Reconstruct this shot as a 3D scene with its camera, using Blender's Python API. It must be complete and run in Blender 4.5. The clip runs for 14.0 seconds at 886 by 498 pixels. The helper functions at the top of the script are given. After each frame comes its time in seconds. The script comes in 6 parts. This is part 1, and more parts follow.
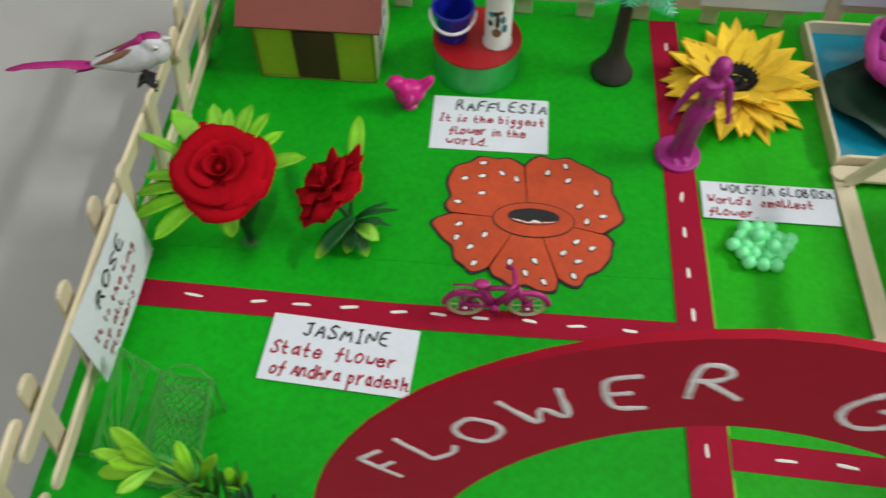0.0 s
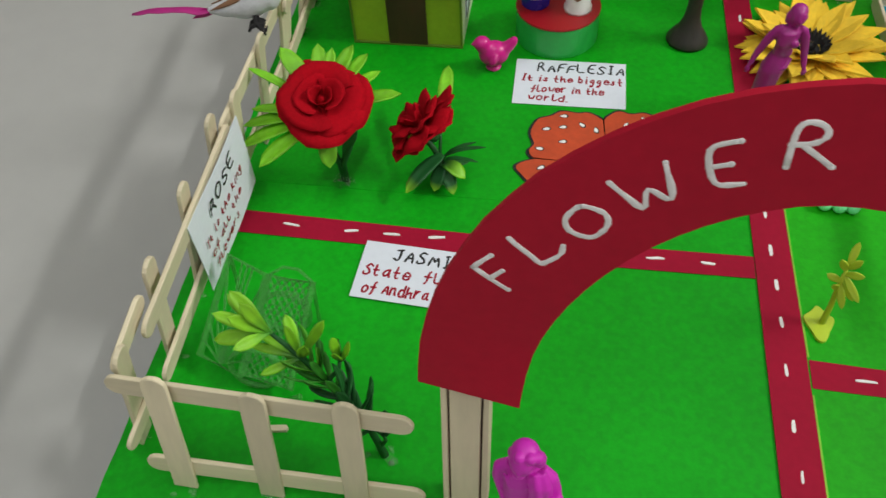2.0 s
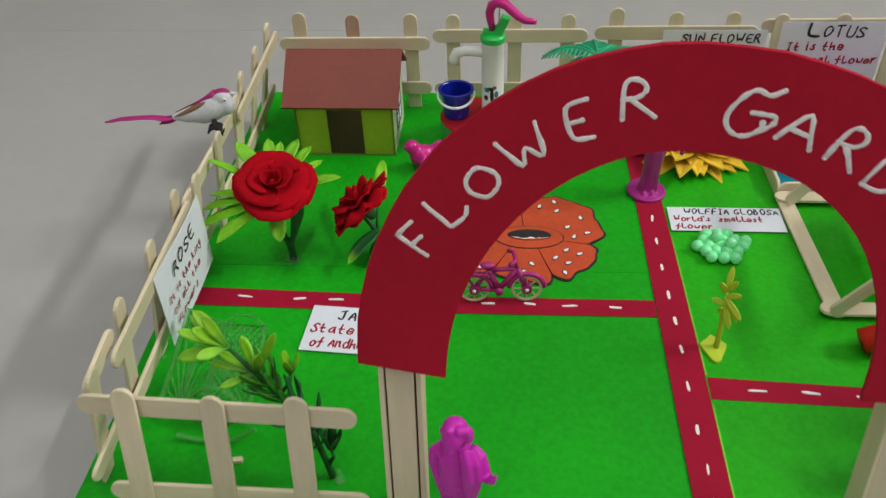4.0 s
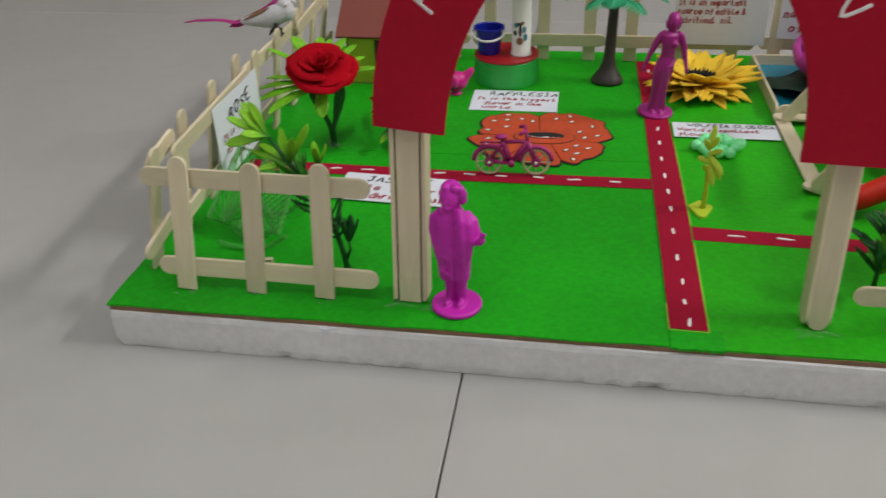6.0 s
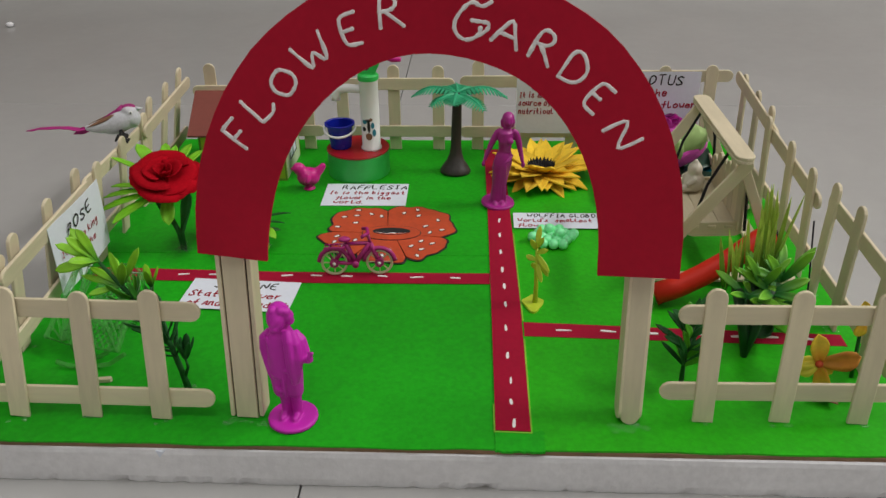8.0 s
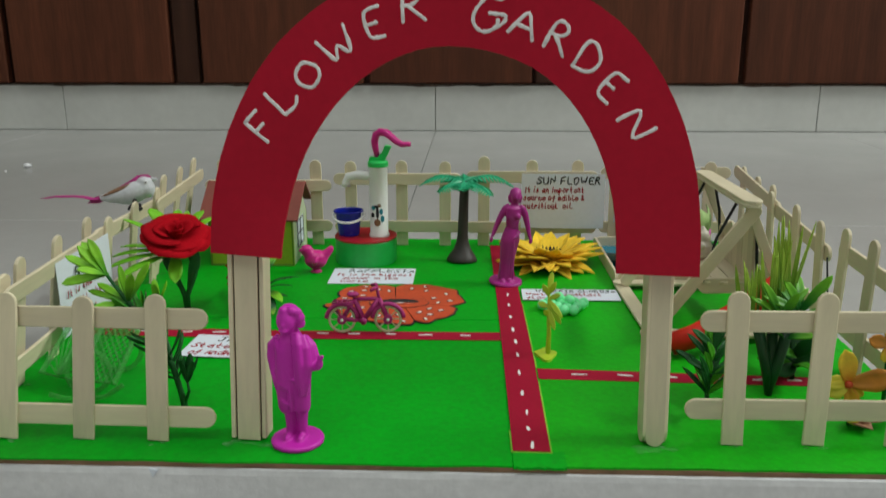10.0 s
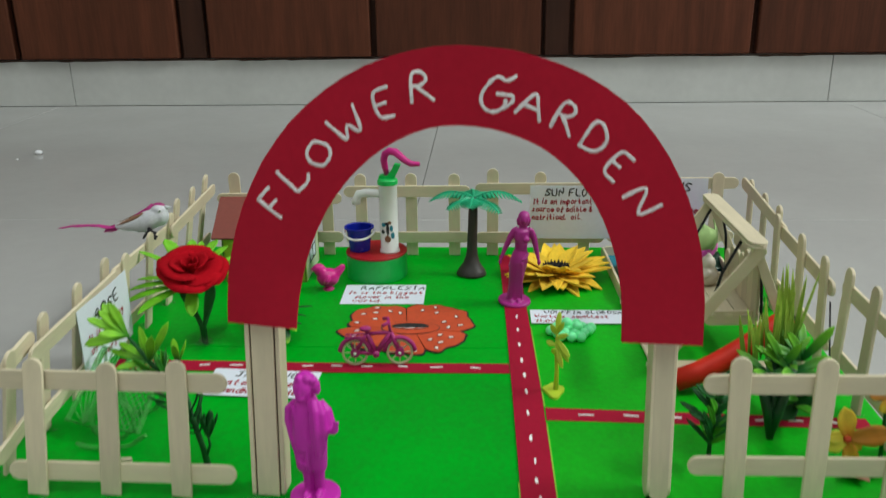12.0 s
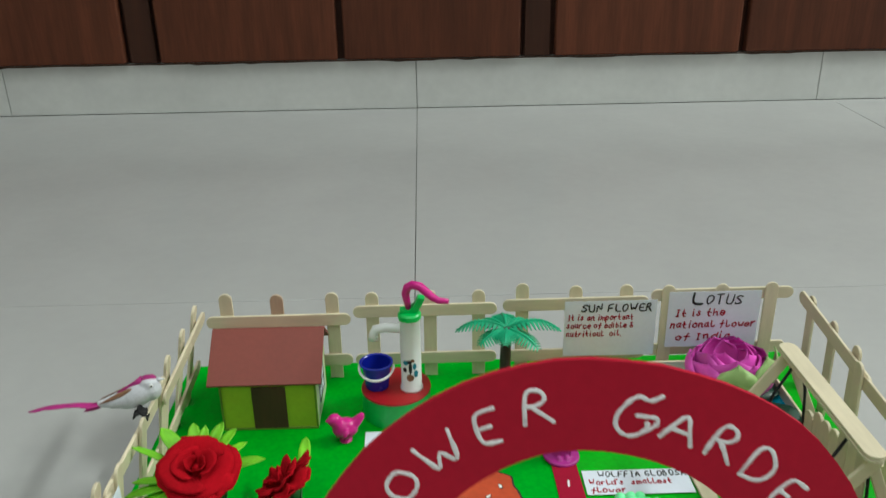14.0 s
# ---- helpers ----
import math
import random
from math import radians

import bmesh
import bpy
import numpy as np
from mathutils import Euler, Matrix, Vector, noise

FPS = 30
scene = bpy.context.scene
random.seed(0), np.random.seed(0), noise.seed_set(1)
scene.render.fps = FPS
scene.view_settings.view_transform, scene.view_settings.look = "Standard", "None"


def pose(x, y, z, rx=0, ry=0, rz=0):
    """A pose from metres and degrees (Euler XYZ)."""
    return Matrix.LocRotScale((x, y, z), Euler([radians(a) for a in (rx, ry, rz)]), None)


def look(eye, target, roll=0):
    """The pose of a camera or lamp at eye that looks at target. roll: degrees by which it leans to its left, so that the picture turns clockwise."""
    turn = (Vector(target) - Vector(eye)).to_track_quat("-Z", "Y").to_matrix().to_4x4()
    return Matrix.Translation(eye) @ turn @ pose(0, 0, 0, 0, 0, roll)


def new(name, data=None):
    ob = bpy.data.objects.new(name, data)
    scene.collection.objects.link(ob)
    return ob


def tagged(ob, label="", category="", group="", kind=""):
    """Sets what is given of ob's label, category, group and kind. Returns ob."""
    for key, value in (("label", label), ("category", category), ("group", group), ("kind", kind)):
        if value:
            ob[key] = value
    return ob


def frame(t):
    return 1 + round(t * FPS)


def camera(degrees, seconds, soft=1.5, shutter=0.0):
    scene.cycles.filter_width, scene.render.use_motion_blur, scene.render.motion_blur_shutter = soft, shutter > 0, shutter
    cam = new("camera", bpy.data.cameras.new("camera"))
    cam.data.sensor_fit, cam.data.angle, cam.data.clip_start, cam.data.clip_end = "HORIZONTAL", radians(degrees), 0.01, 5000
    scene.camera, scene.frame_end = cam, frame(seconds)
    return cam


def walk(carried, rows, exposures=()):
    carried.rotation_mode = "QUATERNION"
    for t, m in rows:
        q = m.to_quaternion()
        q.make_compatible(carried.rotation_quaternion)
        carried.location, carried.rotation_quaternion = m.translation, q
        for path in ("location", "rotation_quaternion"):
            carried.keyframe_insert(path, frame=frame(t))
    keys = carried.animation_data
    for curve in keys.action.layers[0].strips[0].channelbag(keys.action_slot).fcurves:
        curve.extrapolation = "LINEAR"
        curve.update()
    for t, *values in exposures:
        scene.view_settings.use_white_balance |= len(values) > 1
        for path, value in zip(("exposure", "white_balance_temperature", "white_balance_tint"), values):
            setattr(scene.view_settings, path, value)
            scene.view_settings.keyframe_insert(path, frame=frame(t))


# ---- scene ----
cam = camera(55.23, 14.0, 1.4, 0.4)
PATH = [
    (0, (0.1834, -0.0397, 0.3783), (0.1569, 0.2378, -0.0368), -0.46),
    (0.5, (0.1539, -0.0397, 0.3755), (0.1090, 0.2378, -0.0381), -1.61),
    (1, (0.1547, -0.0635, 0.3717), (0.1056, 0.2281, -0.0315), -2.27),
    (1.5, (0.1635, -0.0961, 0.3572), (0.1002, 0.2069, -0.0354), -2.55),
    (2, (0.1749, -0.1045, 0.3591), (0.1140, 0.1980, -0.0343), -3.98),
    (2.2, (0.1805, -0.1016, 0.3585), (0.1233, 0.2011, -0.0353), -4.22),
    (4.3, (0.1926, -0.2237, 0.3476), (0.1548, 0.1682, 0.0394), -2.35),
    (4.5, (0.1819, -0.2498, 0.3289), (0.1307, 0.1428, 0.0235), -2.77),
    (4.7, (0.1838, -0.2721, 0.3168), (0.1046, 0.1180, 0.0143), -2.67),
    (5, (0.1896, -0.2824, 0.3032), (0.0980, 0.1106, 0.0080), -2.46),
    (5.5, (0.2137, -0.3023, 0.2864), (0.1167, 0.1014, 0.0078), -2.18),
    (6, (0.2299, -0.3153, 0.2705), (0.1537, 0.1016, 0.0052), -2.07),
    (6.5, (0.2503, -0.3130, 0.2802), (0.1993, 0.1129, 0.0233), -1.53),
    (7, (0.2594, -0.3145, 0.2824), (0.2258, 0.1215, 0.0399), -1.06),
    (7.5, (0.2671, -0.3150, 0.2928), (0.2446, 0.1218, 0.0505), -0.80),
    (7.7, (0.2672, -0.3087, 0.3114), (0.2459, 0.1271, 0.0673), -0.82),
    (9.8, (0.2591, -0.3407, 0.2207), (0.2407, 0.1358, 0.0705), -0.09),
    (10, (0.2577, -0.3419, 0.2206), (0.2392, 0.1397, 0.0875), -0.10),
    (10.5, (0.2518, -0.3521, 0.2109), (0.2335, 0.1345, 0.0973), -0.26),
    (11, (0.2501, -0.3606, 0.1996), (0.2319, 0.1253, 0.0829), -0.54),
    (11.5, (0.2608, -0.3620, 0.2059), (0.2422, 0.1212, 0.0787), -0.59),
    (11.8, (0.2605, -0.3570, 0.2517), (0.2378, 0.1186, 0.0994), -0.86),
    (12, (0.2576, -0.3341, 0.2788), (0.2337, 0.1375, 0.1143), -0.83),
    (12.2, (0.2586, -0.3216, 0.3025), (0.2349, 0.1469, 0.1294), -1.03),
    (12.5, (0.2515, -0.3052, 0.3314), (0.2258, 0.1585, 0.1463), -1.01),
    (13, (0.2355, -0.2709, 0.3596), (0.2107, 0.1872, 0.1610), -0.97),
    (13.5, (0.2163, -0.2400, 0.3710), (0.2070, 0.2184, 0.1714), -0.47),
    (14, (0.1953, -0.2010, 0.3867), (0.2034, 0.2570, 0.1862), -0.93),
]
walk(cam, [(t, look(eye, target, roll)) for t, eye, target, roll in PATH],
     [(0, -0.09, 6500, 7), (2.2, -0.13, 6500, 8), (4.5, -0.14, 6550, 11), (5.0, -0.18, 6550, 12), (6.5, -0.29, 6600, 13), (7.7, -0.3, 6600, 14), (9.8, -0.26, 6400, 4),
      (10.1, -0.2, 6350, 3), (10.5, -0.03, 6150, 2), (11.5, -0.01, 6050, 2), (12, -0.06, 6200, 3), (13, 0.0, 6150, 2), (14, 0.03, 6150, 1)])

# ---- world, lamps and exposure ----
ROOM = Matrix.Rotation(radians(0.04), 4, "Z")
world = bpy.data.worlds.new("world")
scene.world = world
world.use_nodes = True
world.node_tree.nodes["Background"].inputs[0].default_value = (0.9, 0.95, 1.0, 1)
world.node_tree.nodes["Background"].inputs[1].default_value = 0.3
scene.view_settings.exposure = 0.0


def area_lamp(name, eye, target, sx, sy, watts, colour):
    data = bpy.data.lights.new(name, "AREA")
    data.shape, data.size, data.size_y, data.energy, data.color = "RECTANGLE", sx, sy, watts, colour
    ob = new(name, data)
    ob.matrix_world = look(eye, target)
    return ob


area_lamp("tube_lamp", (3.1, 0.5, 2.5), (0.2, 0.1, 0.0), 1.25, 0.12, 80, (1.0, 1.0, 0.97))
# added overhead fill for soft room light; no known fixture stands there
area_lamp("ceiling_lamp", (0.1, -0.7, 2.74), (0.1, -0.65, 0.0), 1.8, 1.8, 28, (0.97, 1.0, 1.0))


# ---- materials ----
def mat(name, base, rough=0.6, var=0.12, scale=40.0, fine=0.0, fine_scale=600.0, stretch=(1, 1, 1), bump=0.0, bump_scale=300.0,
        metal=0.0, coat=0.0, rand=0.0, translucent=0.0, rough_var=0.08, spec=0.5, alpha=1.0, dark=None):
    """A surface with broad and fine variation of its colour, its gloss and its relief."""
    m = bpy.data.materials.new(name)
    m.use_nodes = True
    nt = m.node_tree
    n, link = nt.nodes, nt.links.new
    b = n["Principled BSDF"]
    tc = n.new("ShaderNodeTexCoord")
    mp = n.new("ShaderNodeMapping")
    mp.inputs["Scale"].default_value = stretch
    link(tc.outputs["Object"], mp.inputs["Vector"])

    def noise_tex(sc, detail=4.0):
        t = n.new("ShaderNodeTexNoise")
        t.inputs["Scale"].default_value, t.inputs["Detail"].default_value = sc, detail
        link(mp.outputs[0], t.inputs["Vector"])
        return t

    low = [c * (1 - var) for c in base] if dark is None else dark
    high = [min(1, c * (1 + var * 0.8)) for c in base]
    ramp = n.new("ShaderNodeValToRGB")
    ramp.color_ramp.elements[0].position, ramp.color_ramp.elements[1].position = 0.3, 0.72
    ramp.color_ramp.elements[0].color, ramp.color_ramp.elements[1].color = (*low, 1), (*high, 1)
    broad = noise_tex(scale)
    link(broad.outputs["Fac"], ramp.inputs["Fac"])
    colour = ramp.outputs[0]
    if fine:
        hsv = n.new("ShaderNodeHueSaturation")
        mr = n.new("ShaderNodeMapRange")
        mr.inputs["To Min"].default_value, mr.inputs["To Max"].default_value = 1 - fine, 1 + fine
        mr.inputs["From Min"].default_value, mr.inputs["From Max"].default_value = 0.3, 0.7
        link(noise_tex(fine_scale, 3.0).outputs["Fac"], mr.inputs["Value"])
        link(mr.outputs[0], hsv.inputs["Value"])
        link(colour, hsv.inputs["Color"])
        colour = hsv.outputs[0]
    if rand:
        info, hsv, mr = n.new("ShaderNodeObjectInfo"), n.new("ShaderNodeHueSaturation"), n.new("ShaderNodeMapRange")
        mr.inputs["To Min"].default_value, mr.inputs["To Max"].default_value = 1 - rand, 1 + rand * 0.6
        link(info.outputs["Random"], mr.inputs["Value"])
        link(mr.outputs[0], hsv.inputs["Value"])
        link(colour, hsv.inputs["Color"])
        colour = hsv.outputs[0]
    link(colour, b.inputs["Base Color"])
    rr = n.new("ShaderNodeMapRange")
    rr.inputs["To Min"].default_value, rr.inputs["To Max"].default_value = max(0.02, rough - rough_var), min(1, rough + rough_var)
    link(broad.outputs["Fac"], rr.inputs["Value"])
    link(rr.outputs[0], b.inputs["Roughness"])
    b.inputs["Metallic"].default_value, b.inputs["Coat Weight"].default_value = metal, coat
    b.inputs["Specular IOR Level"].default_value = spec
    b.inputs["Coat Roughness"].default_value = 0.08
    b.inputs["Alpha"].default_value = alpha
    if translucent:
        b.inputs["Transmission Weight"].default_value = translucent
    if bump:
        bp = n.new("ShaderNodeBump")
        bp.inputs["Strength"].default_value, bp.inputs["Distance"].default_value = bump, 0.001
        link(noise_tex(bump_scale, 5.0).outputs["Fac"], bp.inputs["Height"])
        link(bp.outputs[0], b.inputs["Normal"])
    return m


M_TILE = mat("floor_tile", (0.425, 0.42, 0.41), 0.2, 0.04, 6, 0.012, 60, rough_var=0.05, rand=0.02, spec=0.45)
M_PLINTH = mat("plinth_tile", (0.58, 0.58, 0.56), 0.35, 0.06, 8, 0.03, 60)
M_GROUT = mat("grout", (0.17, 0.16, 0.15), 0.9, 0.2, 60)
M_WALL = mat("wall_paint", (0.72, 0.71, 0.67), 0.85, 0.04, 4, 0.02, 80, bump=0.05)
M_CEIL = mat("ceiling_paint", (0.8, 0.8, 0.78), 0.9, 0.03, 4)
M_CABINET = mat("cabinet_wood", (0.088, 0.026, 0.012), 0.65, 0.28, 9, 0.12, 60, stretch=(5, 5, 0.35), rand=0.15, bump=0.05, bump_scale=40, spec=0.2)
M_CABDARK = mat("cabinet_stile", (0.042, 0.015, 0.008), 0.6, 0.3, 12, stretch=(5, 5, 0.4), spec=0.2)
M_FOAM = mat("foam_board", (0.77, 0.765, 0.79), 0.75, 0.09, 14, 0.05, 260, bump=0.4, bump_scale=240)
M_CARDBOARD = mat("cardboard", (0.24, 0.14, 0.08), 0.9, 0.3, 60)
M_GREEN = mat("green_paper", (0.004, 0.345, 0.006), 0.52, 0.16, 7, 0.11, 330, bump=0.09, bump_scale=70, rough_var=0.12, spec=0.22)
M_GREEN2 = mat("light_green_paper", (0.014, 0.39, 0.004), 0.52, 0.14, 7, 0.11, 330, bump=0.09, bump_scale=70, rough_var=0.12, spec=0.22)
M_EDGE = mat("yellow_green_edge", (0.22, 0.5, 0.03), 0.6, 0.25, 60)
M_ROAD = mat("maroon_card", (0.33, 0.006, 0.03), 0.65, 0.1, 20, 0.05, 300, bump=0.05, spec=0.12)
M_ARCH = mat("red_card", (0.41, 0.008, 0.028), 0.65, 0.08, 12, 0.05, 260, bump=0.06, bump_scale=120, spec=0.12)
M_WHITE = mat("white_paint", (0.82, 0.81, 0.8), 0.5, 0.06, 90, 0.04, 400, bump=0.2)
M_LETTER = mat("letter_white", (0.80, 0.78, 0.79), 0.6, 0.1, 90, 0.06, 400, bump=0.4, bump_scale=250)
M_JOINT = mat("pale_joint", (0.36, 0.35, 0.33), 0.9, 0.3, 40)
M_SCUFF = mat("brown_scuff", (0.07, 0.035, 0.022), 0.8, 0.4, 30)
M_PAPER = mat("white_paper", (0.72, 0.755, 0.84), 0.8, 0.04, 15, 0.02, 300, bump=0.04, bump_scale=40)
M_INK = mat("black_ink", (0.012, 0.012, 0.014), 0.6, 0.3, 300)
M_REDINK = mat("red_ink", (0.34, 0.004, 0.02), 0.6, 0.2, 300, spec=0.2)
M_STICK = mat("pale_wood", (0.70, 0.61, 0.43), 0.55, 0.09, 26, 0.035, 90, stretch=(4, 4, 0.7), rand=0.12, bump=0.15, bump_scale=60)
M_REDSTICK = mat("stained_wood", (0.5, 0.36, 0.25), 0.6, 0.15, 30, 0.06, 160, stretch=(6, 6, 0.5))
M_GLUE = mat("clear_glue", (0.35, 0.62, 0.35), 0.04, 0.03, 60, spec=1.0, alpha=0.1, coat=1.0, bump=0.5, bump_scale=400)
M_MAGENTA = mat("magenta_plastic", (0.55, 0.012, 0.42), 0.5, 0.06, 60, spec=0.5, rough_var=0.06)
M_PURPLE = mat("purple_plastic", (0.36, 0.012, 0.22), 0.42, 0.06, 60, rough_var=0.06)
M_BIKE = mat("plum_plastic", (0.40, 0.012, 0.17), 0.4, 0.06, 60, rough_var=0.06)
M_TAIL = mat("tail_pink", (0.36, 0.008, 0.16), 0.6, 0.2, 90, bump=0.3)
M_PINK = mat("pink_plastic", (0.60, 0.008, 0.23), 0.3, 0.06, 60)
M_CREAM = mat("clear_cream_plastic", (0.72, 0.66, 0.45), 0.3, 0.06, 60, translucent=0.25)
M_ORANGE = mat("orange_card", (0.52, 0.062, 0.014), 0.65, 0.14, 40, 0.08, 300, bump=0.08)
M_YELLOW = mat("yellow_foam", (0.86, 0.56, 0.03), 0.85, 0.14, 60, 0.06, 500, bump=0.12, rand=0.12)
M_BLACK = mat("black_felt", (0.012, 0.011, 0.012), 0.9, 0.4, 200, bump=0.8, bump_scale=260)
M_BEAD = mat("pale_green_bead", (0.24, 0.93, 0.42), 0.3, 0.04, 60, rand=0.04, spec=0.5)
M_TRUNK = mat("dark_brown_plastic", (0.032, 0.026, 0.022), 0.5, 0.25, 60, stretch=(4, 4, 0.6), bump=0.3, bump_scale=120)
M_FROND = mat("palm_green_plastic", (0.02, 0.40, 0.19), 0.35, 0.2, 60, rand=0.12)


def tipped_leaf(name, base, tip, start=0.15, end=0.75, rough=0.45):
    """A printed leaf: one colour at its stalk that runs into another towards its tip."""
    m = mat(name, tip, rough, 0.2, 70, 0.1, 300, rand=0.15, spec=0.35)
    nt = m.node_tree
    n, link = nt.nodes, nt.links.new
    b = n["Principled BSDF"]
    old = b.inputs["Base Color"].links[0].from_socket
    at, mr, mix = n.new("ShaderNodeAttribute"), n.new("ShaderNodeMapRange"), n.new("ShaderNodeMix")
    at.attribute_name = "along"
    mr.inputs["From Min"].default_value, mr.inputs["From Max"].default_value = start, end
    mix.data_type = "RGBA"
    mix.inputs[6].default_value = (*base, 1)
    link(at.outputs["Fac"], mr.inputs["Value"])
    link(mr.outputs[0], mix.inputs[0])
    link(old, mix.inputs[7])
    link(mix.outputs[2], b.inputs["Base Color"])
    return m


M_TIPPED = tipped_leaf("lime_tipped_leaf", (0.02, 0.14, 0.02), (0.2, 0.52, 0.015), 0.1, 0.6)
M_LIMESPOON = tipped_leaf("lime_spoon_leaf", (0.05, 0.26, 0.02), (0.22, 0.52, 0.02), 0.05, 0.6)
M_ROSELEAF = tipped_leaf("rose_leaf", (0.035, 0.2, 0.05), (0.2, 0.56, 0.02), 0.02, 0.4)
M_DARKTIP = tipped_leaf("dark_leaf_with_lime_tip", (0.012, 0.1, 0.022), (0.22, 0.5, 0.02), 0.72, 0.95)
M_PLANT = tipped_leaf("broad_plant_leaf", (0.02, 0.16, 0.025), (0.18, 0.5, 0.02), 0.25, 0.9)
M_BLADE = tipped_leaf("grass_blade", (0.08, 0.28, 0.02), (0.36, 0.52, 0.06), 0.05, 0.7)
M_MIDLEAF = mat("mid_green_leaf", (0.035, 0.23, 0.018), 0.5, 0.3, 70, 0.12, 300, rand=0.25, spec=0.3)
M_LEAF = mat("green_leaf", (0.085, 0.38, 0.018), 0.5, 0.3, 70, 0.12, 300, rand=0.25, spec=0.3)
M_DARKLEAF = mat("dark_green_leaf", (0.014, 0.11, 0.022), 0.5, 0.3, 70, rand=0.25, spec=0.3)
M_STALK = mat("dark_stalk", (0.008, 0.05, 0.014), 0.4, 0.3, 70, spec=0.4)
M_YLEAF = mat("yellow_green_plastic", (0.48, 0.62, 0.035), 0.35, 0.12, 70)
M_ROSE = mat("red_velvet", (0.37, 0.002, 0.009), 0.85, 0.16, 70, 0.1, 700, rand=0.12, bump=0.1, bump_scale=800, spec=0.08)
M_ROOF = mat("roof_card", (0.215, 0.048, 0.034), 0.65, 0.08, 20, 0.04, 300, bump=0.05)
M_HOUSE = mat("house_green", (0.30, 0.43, 0.018), 0.6, 0.1, 30, 0.05, 300)
M_DOOR = mat("door_brown", (0.06, 0.021, 0.012), 0.6, 0.35, 30, stretch=(4, 4, 0.5))
M_HOUSESIDE = mat("house_side_card", (0.55, 0.62, 0.42), 0.7, 0.1, 40)
M_DRUM = mat("green_drum", (0.022, 0.44, 0.07), 0.4, 0.08, 30, 0.04, 300)
M_DISC = mat("red_disc", (0.36, 0.008, 0.012), 0.4, 0.08, 30)
M_PIPE = mat("white_plastic", (0.78, 0.78, 0.77), 0.35, 0.04, 60)
M_CAP = mat("bright_green_plastic", (0.02, 0.52, 0.09), 0.35, 0.08, 60)
M_BLUE = mat("blue_plastic", (0.008, 0.018, 0.36), 0.25, 0.1, 60)
M_BROWN = mat("brown_paint", (0.25, 0.12, 0.06), 0.6, 0.3, 80)
M_TEAL = mat("teal_paint", (0.02, 0.22, 0.30), 0.6, 0.2, 80)
M_BIRD = mat("bird_white", (0.62, 0.62, 0.66), 0.6, 0.08, 120, 0.06, 900, bump=0.4, bump_scale=500)
M_WATER = mat("blue_pond_foil", (0.008, 0.24, 0.36), 0.16, 0.2, 30, bump=0.3, bump_scale=60, spec=0.7)
M_LILY = mat("dark_lily_pad", (0.006, 0.042, 0.022), 0.42, 0.3, 50, bump=0.2, bump_scale=80)
M_LOTUS = mat("lotus_pink", (0.80, 0.085, 0.56), 0.5, 0.2, 60, rand=0.18)
M_SEPAL = mat("pale_green_sepal", (0.38, 0.55, 0.20), 0.6, 0.15, 60, rand=0.12)
M_SLIDE = mat("red_tube_plastic", (0.62, 0.022, 0.008), 0.5, 0.12, 30, rough_var=0.1, spec=0.3)
M_STRING = mat("black_string", (0.008, 0.008, 0.01), 0.9, 0.3, 300)
M_CHAIR = mat("green_clear_plastic", (0.085, 0.43, 0.075), 0.3, 0.15, 60, spec=0.3, alpha=0.42)
M_AMBER = tipped_leaf("orange_yellow_petal", (0.72, 0.26, 0.03), (0.80, 0.55, 0.04), 0.05, 0.7)
M_RUST = mat("orange_petal", (0.66, 0.26, 0.03), 0.5, 0.3, 40, 0.1, 200)
M_LIP = mat("pale_yellow_petal", (0.88, 0.74, 0.08), 0.5, 0.15, 50)
M_TOY = mat("ivory_plastic", (0.62, 0.56, 0.46), 0.4, 0.1, 60)

# ---- tools: the plan is drawn in decimetres ----
D = 0.1
TOP = 0.259
V = Vector


def put_mesh(name, mesh, material, parent=None, m=None):
    ob = new(name, mesh)
    if material and not mesh.materials:
        mesh.materials.append(material)
    if parent:
        ob.parent = parent
    if m is not None:
        ob.matrix_local = m
    return ob


def to_mesh(name, bm, smooth=False):
    bmesh.ops.scale(bm, vec=(D, D, D), verts=bm.verts)
    bmesh.ops.recalc_face_normals(bm, faces=bm.faces)
    mesh = bpy.data.meshes.new(name)
    bm.to_mesh(mesh)
    bm.free()
    if smooth:
        mesh.polygons.foreach_set("use_smooth", [True] * len(mesh.polygons))
    return mesh


def part(name, bm, material, parent=None, label="", smooth=False, solid=0.0, bevel=0.0, m=None):
    """Links a bmesh, drawn in decimetres, as one mesh object under a thing or a part."""
    ob = put_mesh(name, to_mesh(name, bm, smooth), material, parent, m)
    if solid:
        md = ob.modifiers.new("solid", "SOLIDIFY")
        md.thickness, md.offset = solid * D, 0
    if bevel:
        md = ob.modifiers.new("bevel", "BEVEL")
        md.width, md.segments, md.limit_method = bevel * D, 2, "ANGLE"
    if label:
        ob["label"] = label
    return ob


def place(x, y, z=TOP, rx=0, ry=0, rz=0):
    """A pose from decimetres and degrees."""
    return pose(x * D, y * D, z * D, rx, ry, rz)


def thing(name, label, category, at, group="", kind=""):
    ob = new(name)
    ob.empty_display_size = 0.01
    ob.matrix_world = at
    return tagged(ob, label, category, group, kind)


def frame_of(direction, up=(0, 0, 1)):
    """A turn whose z lies along direction and whose y leans to up."""
    z = V(direction).normalized()
    x = V(up).cross(z)
    x = x.normalized() if x.length > 1e-5 else V((1, 0, 0))
    return Matrix((x, z.cross(x), z)).transposed().to_4x4()


def box(bm, size, centre, turn=None):
    m = Matrix.Translation(centre) @ (turn or Matrix()) @ Matrix.Diagonal((*size, 1))
    return bmesh.ops.create_cube(bm, size=1, matrix=m)["verts"]


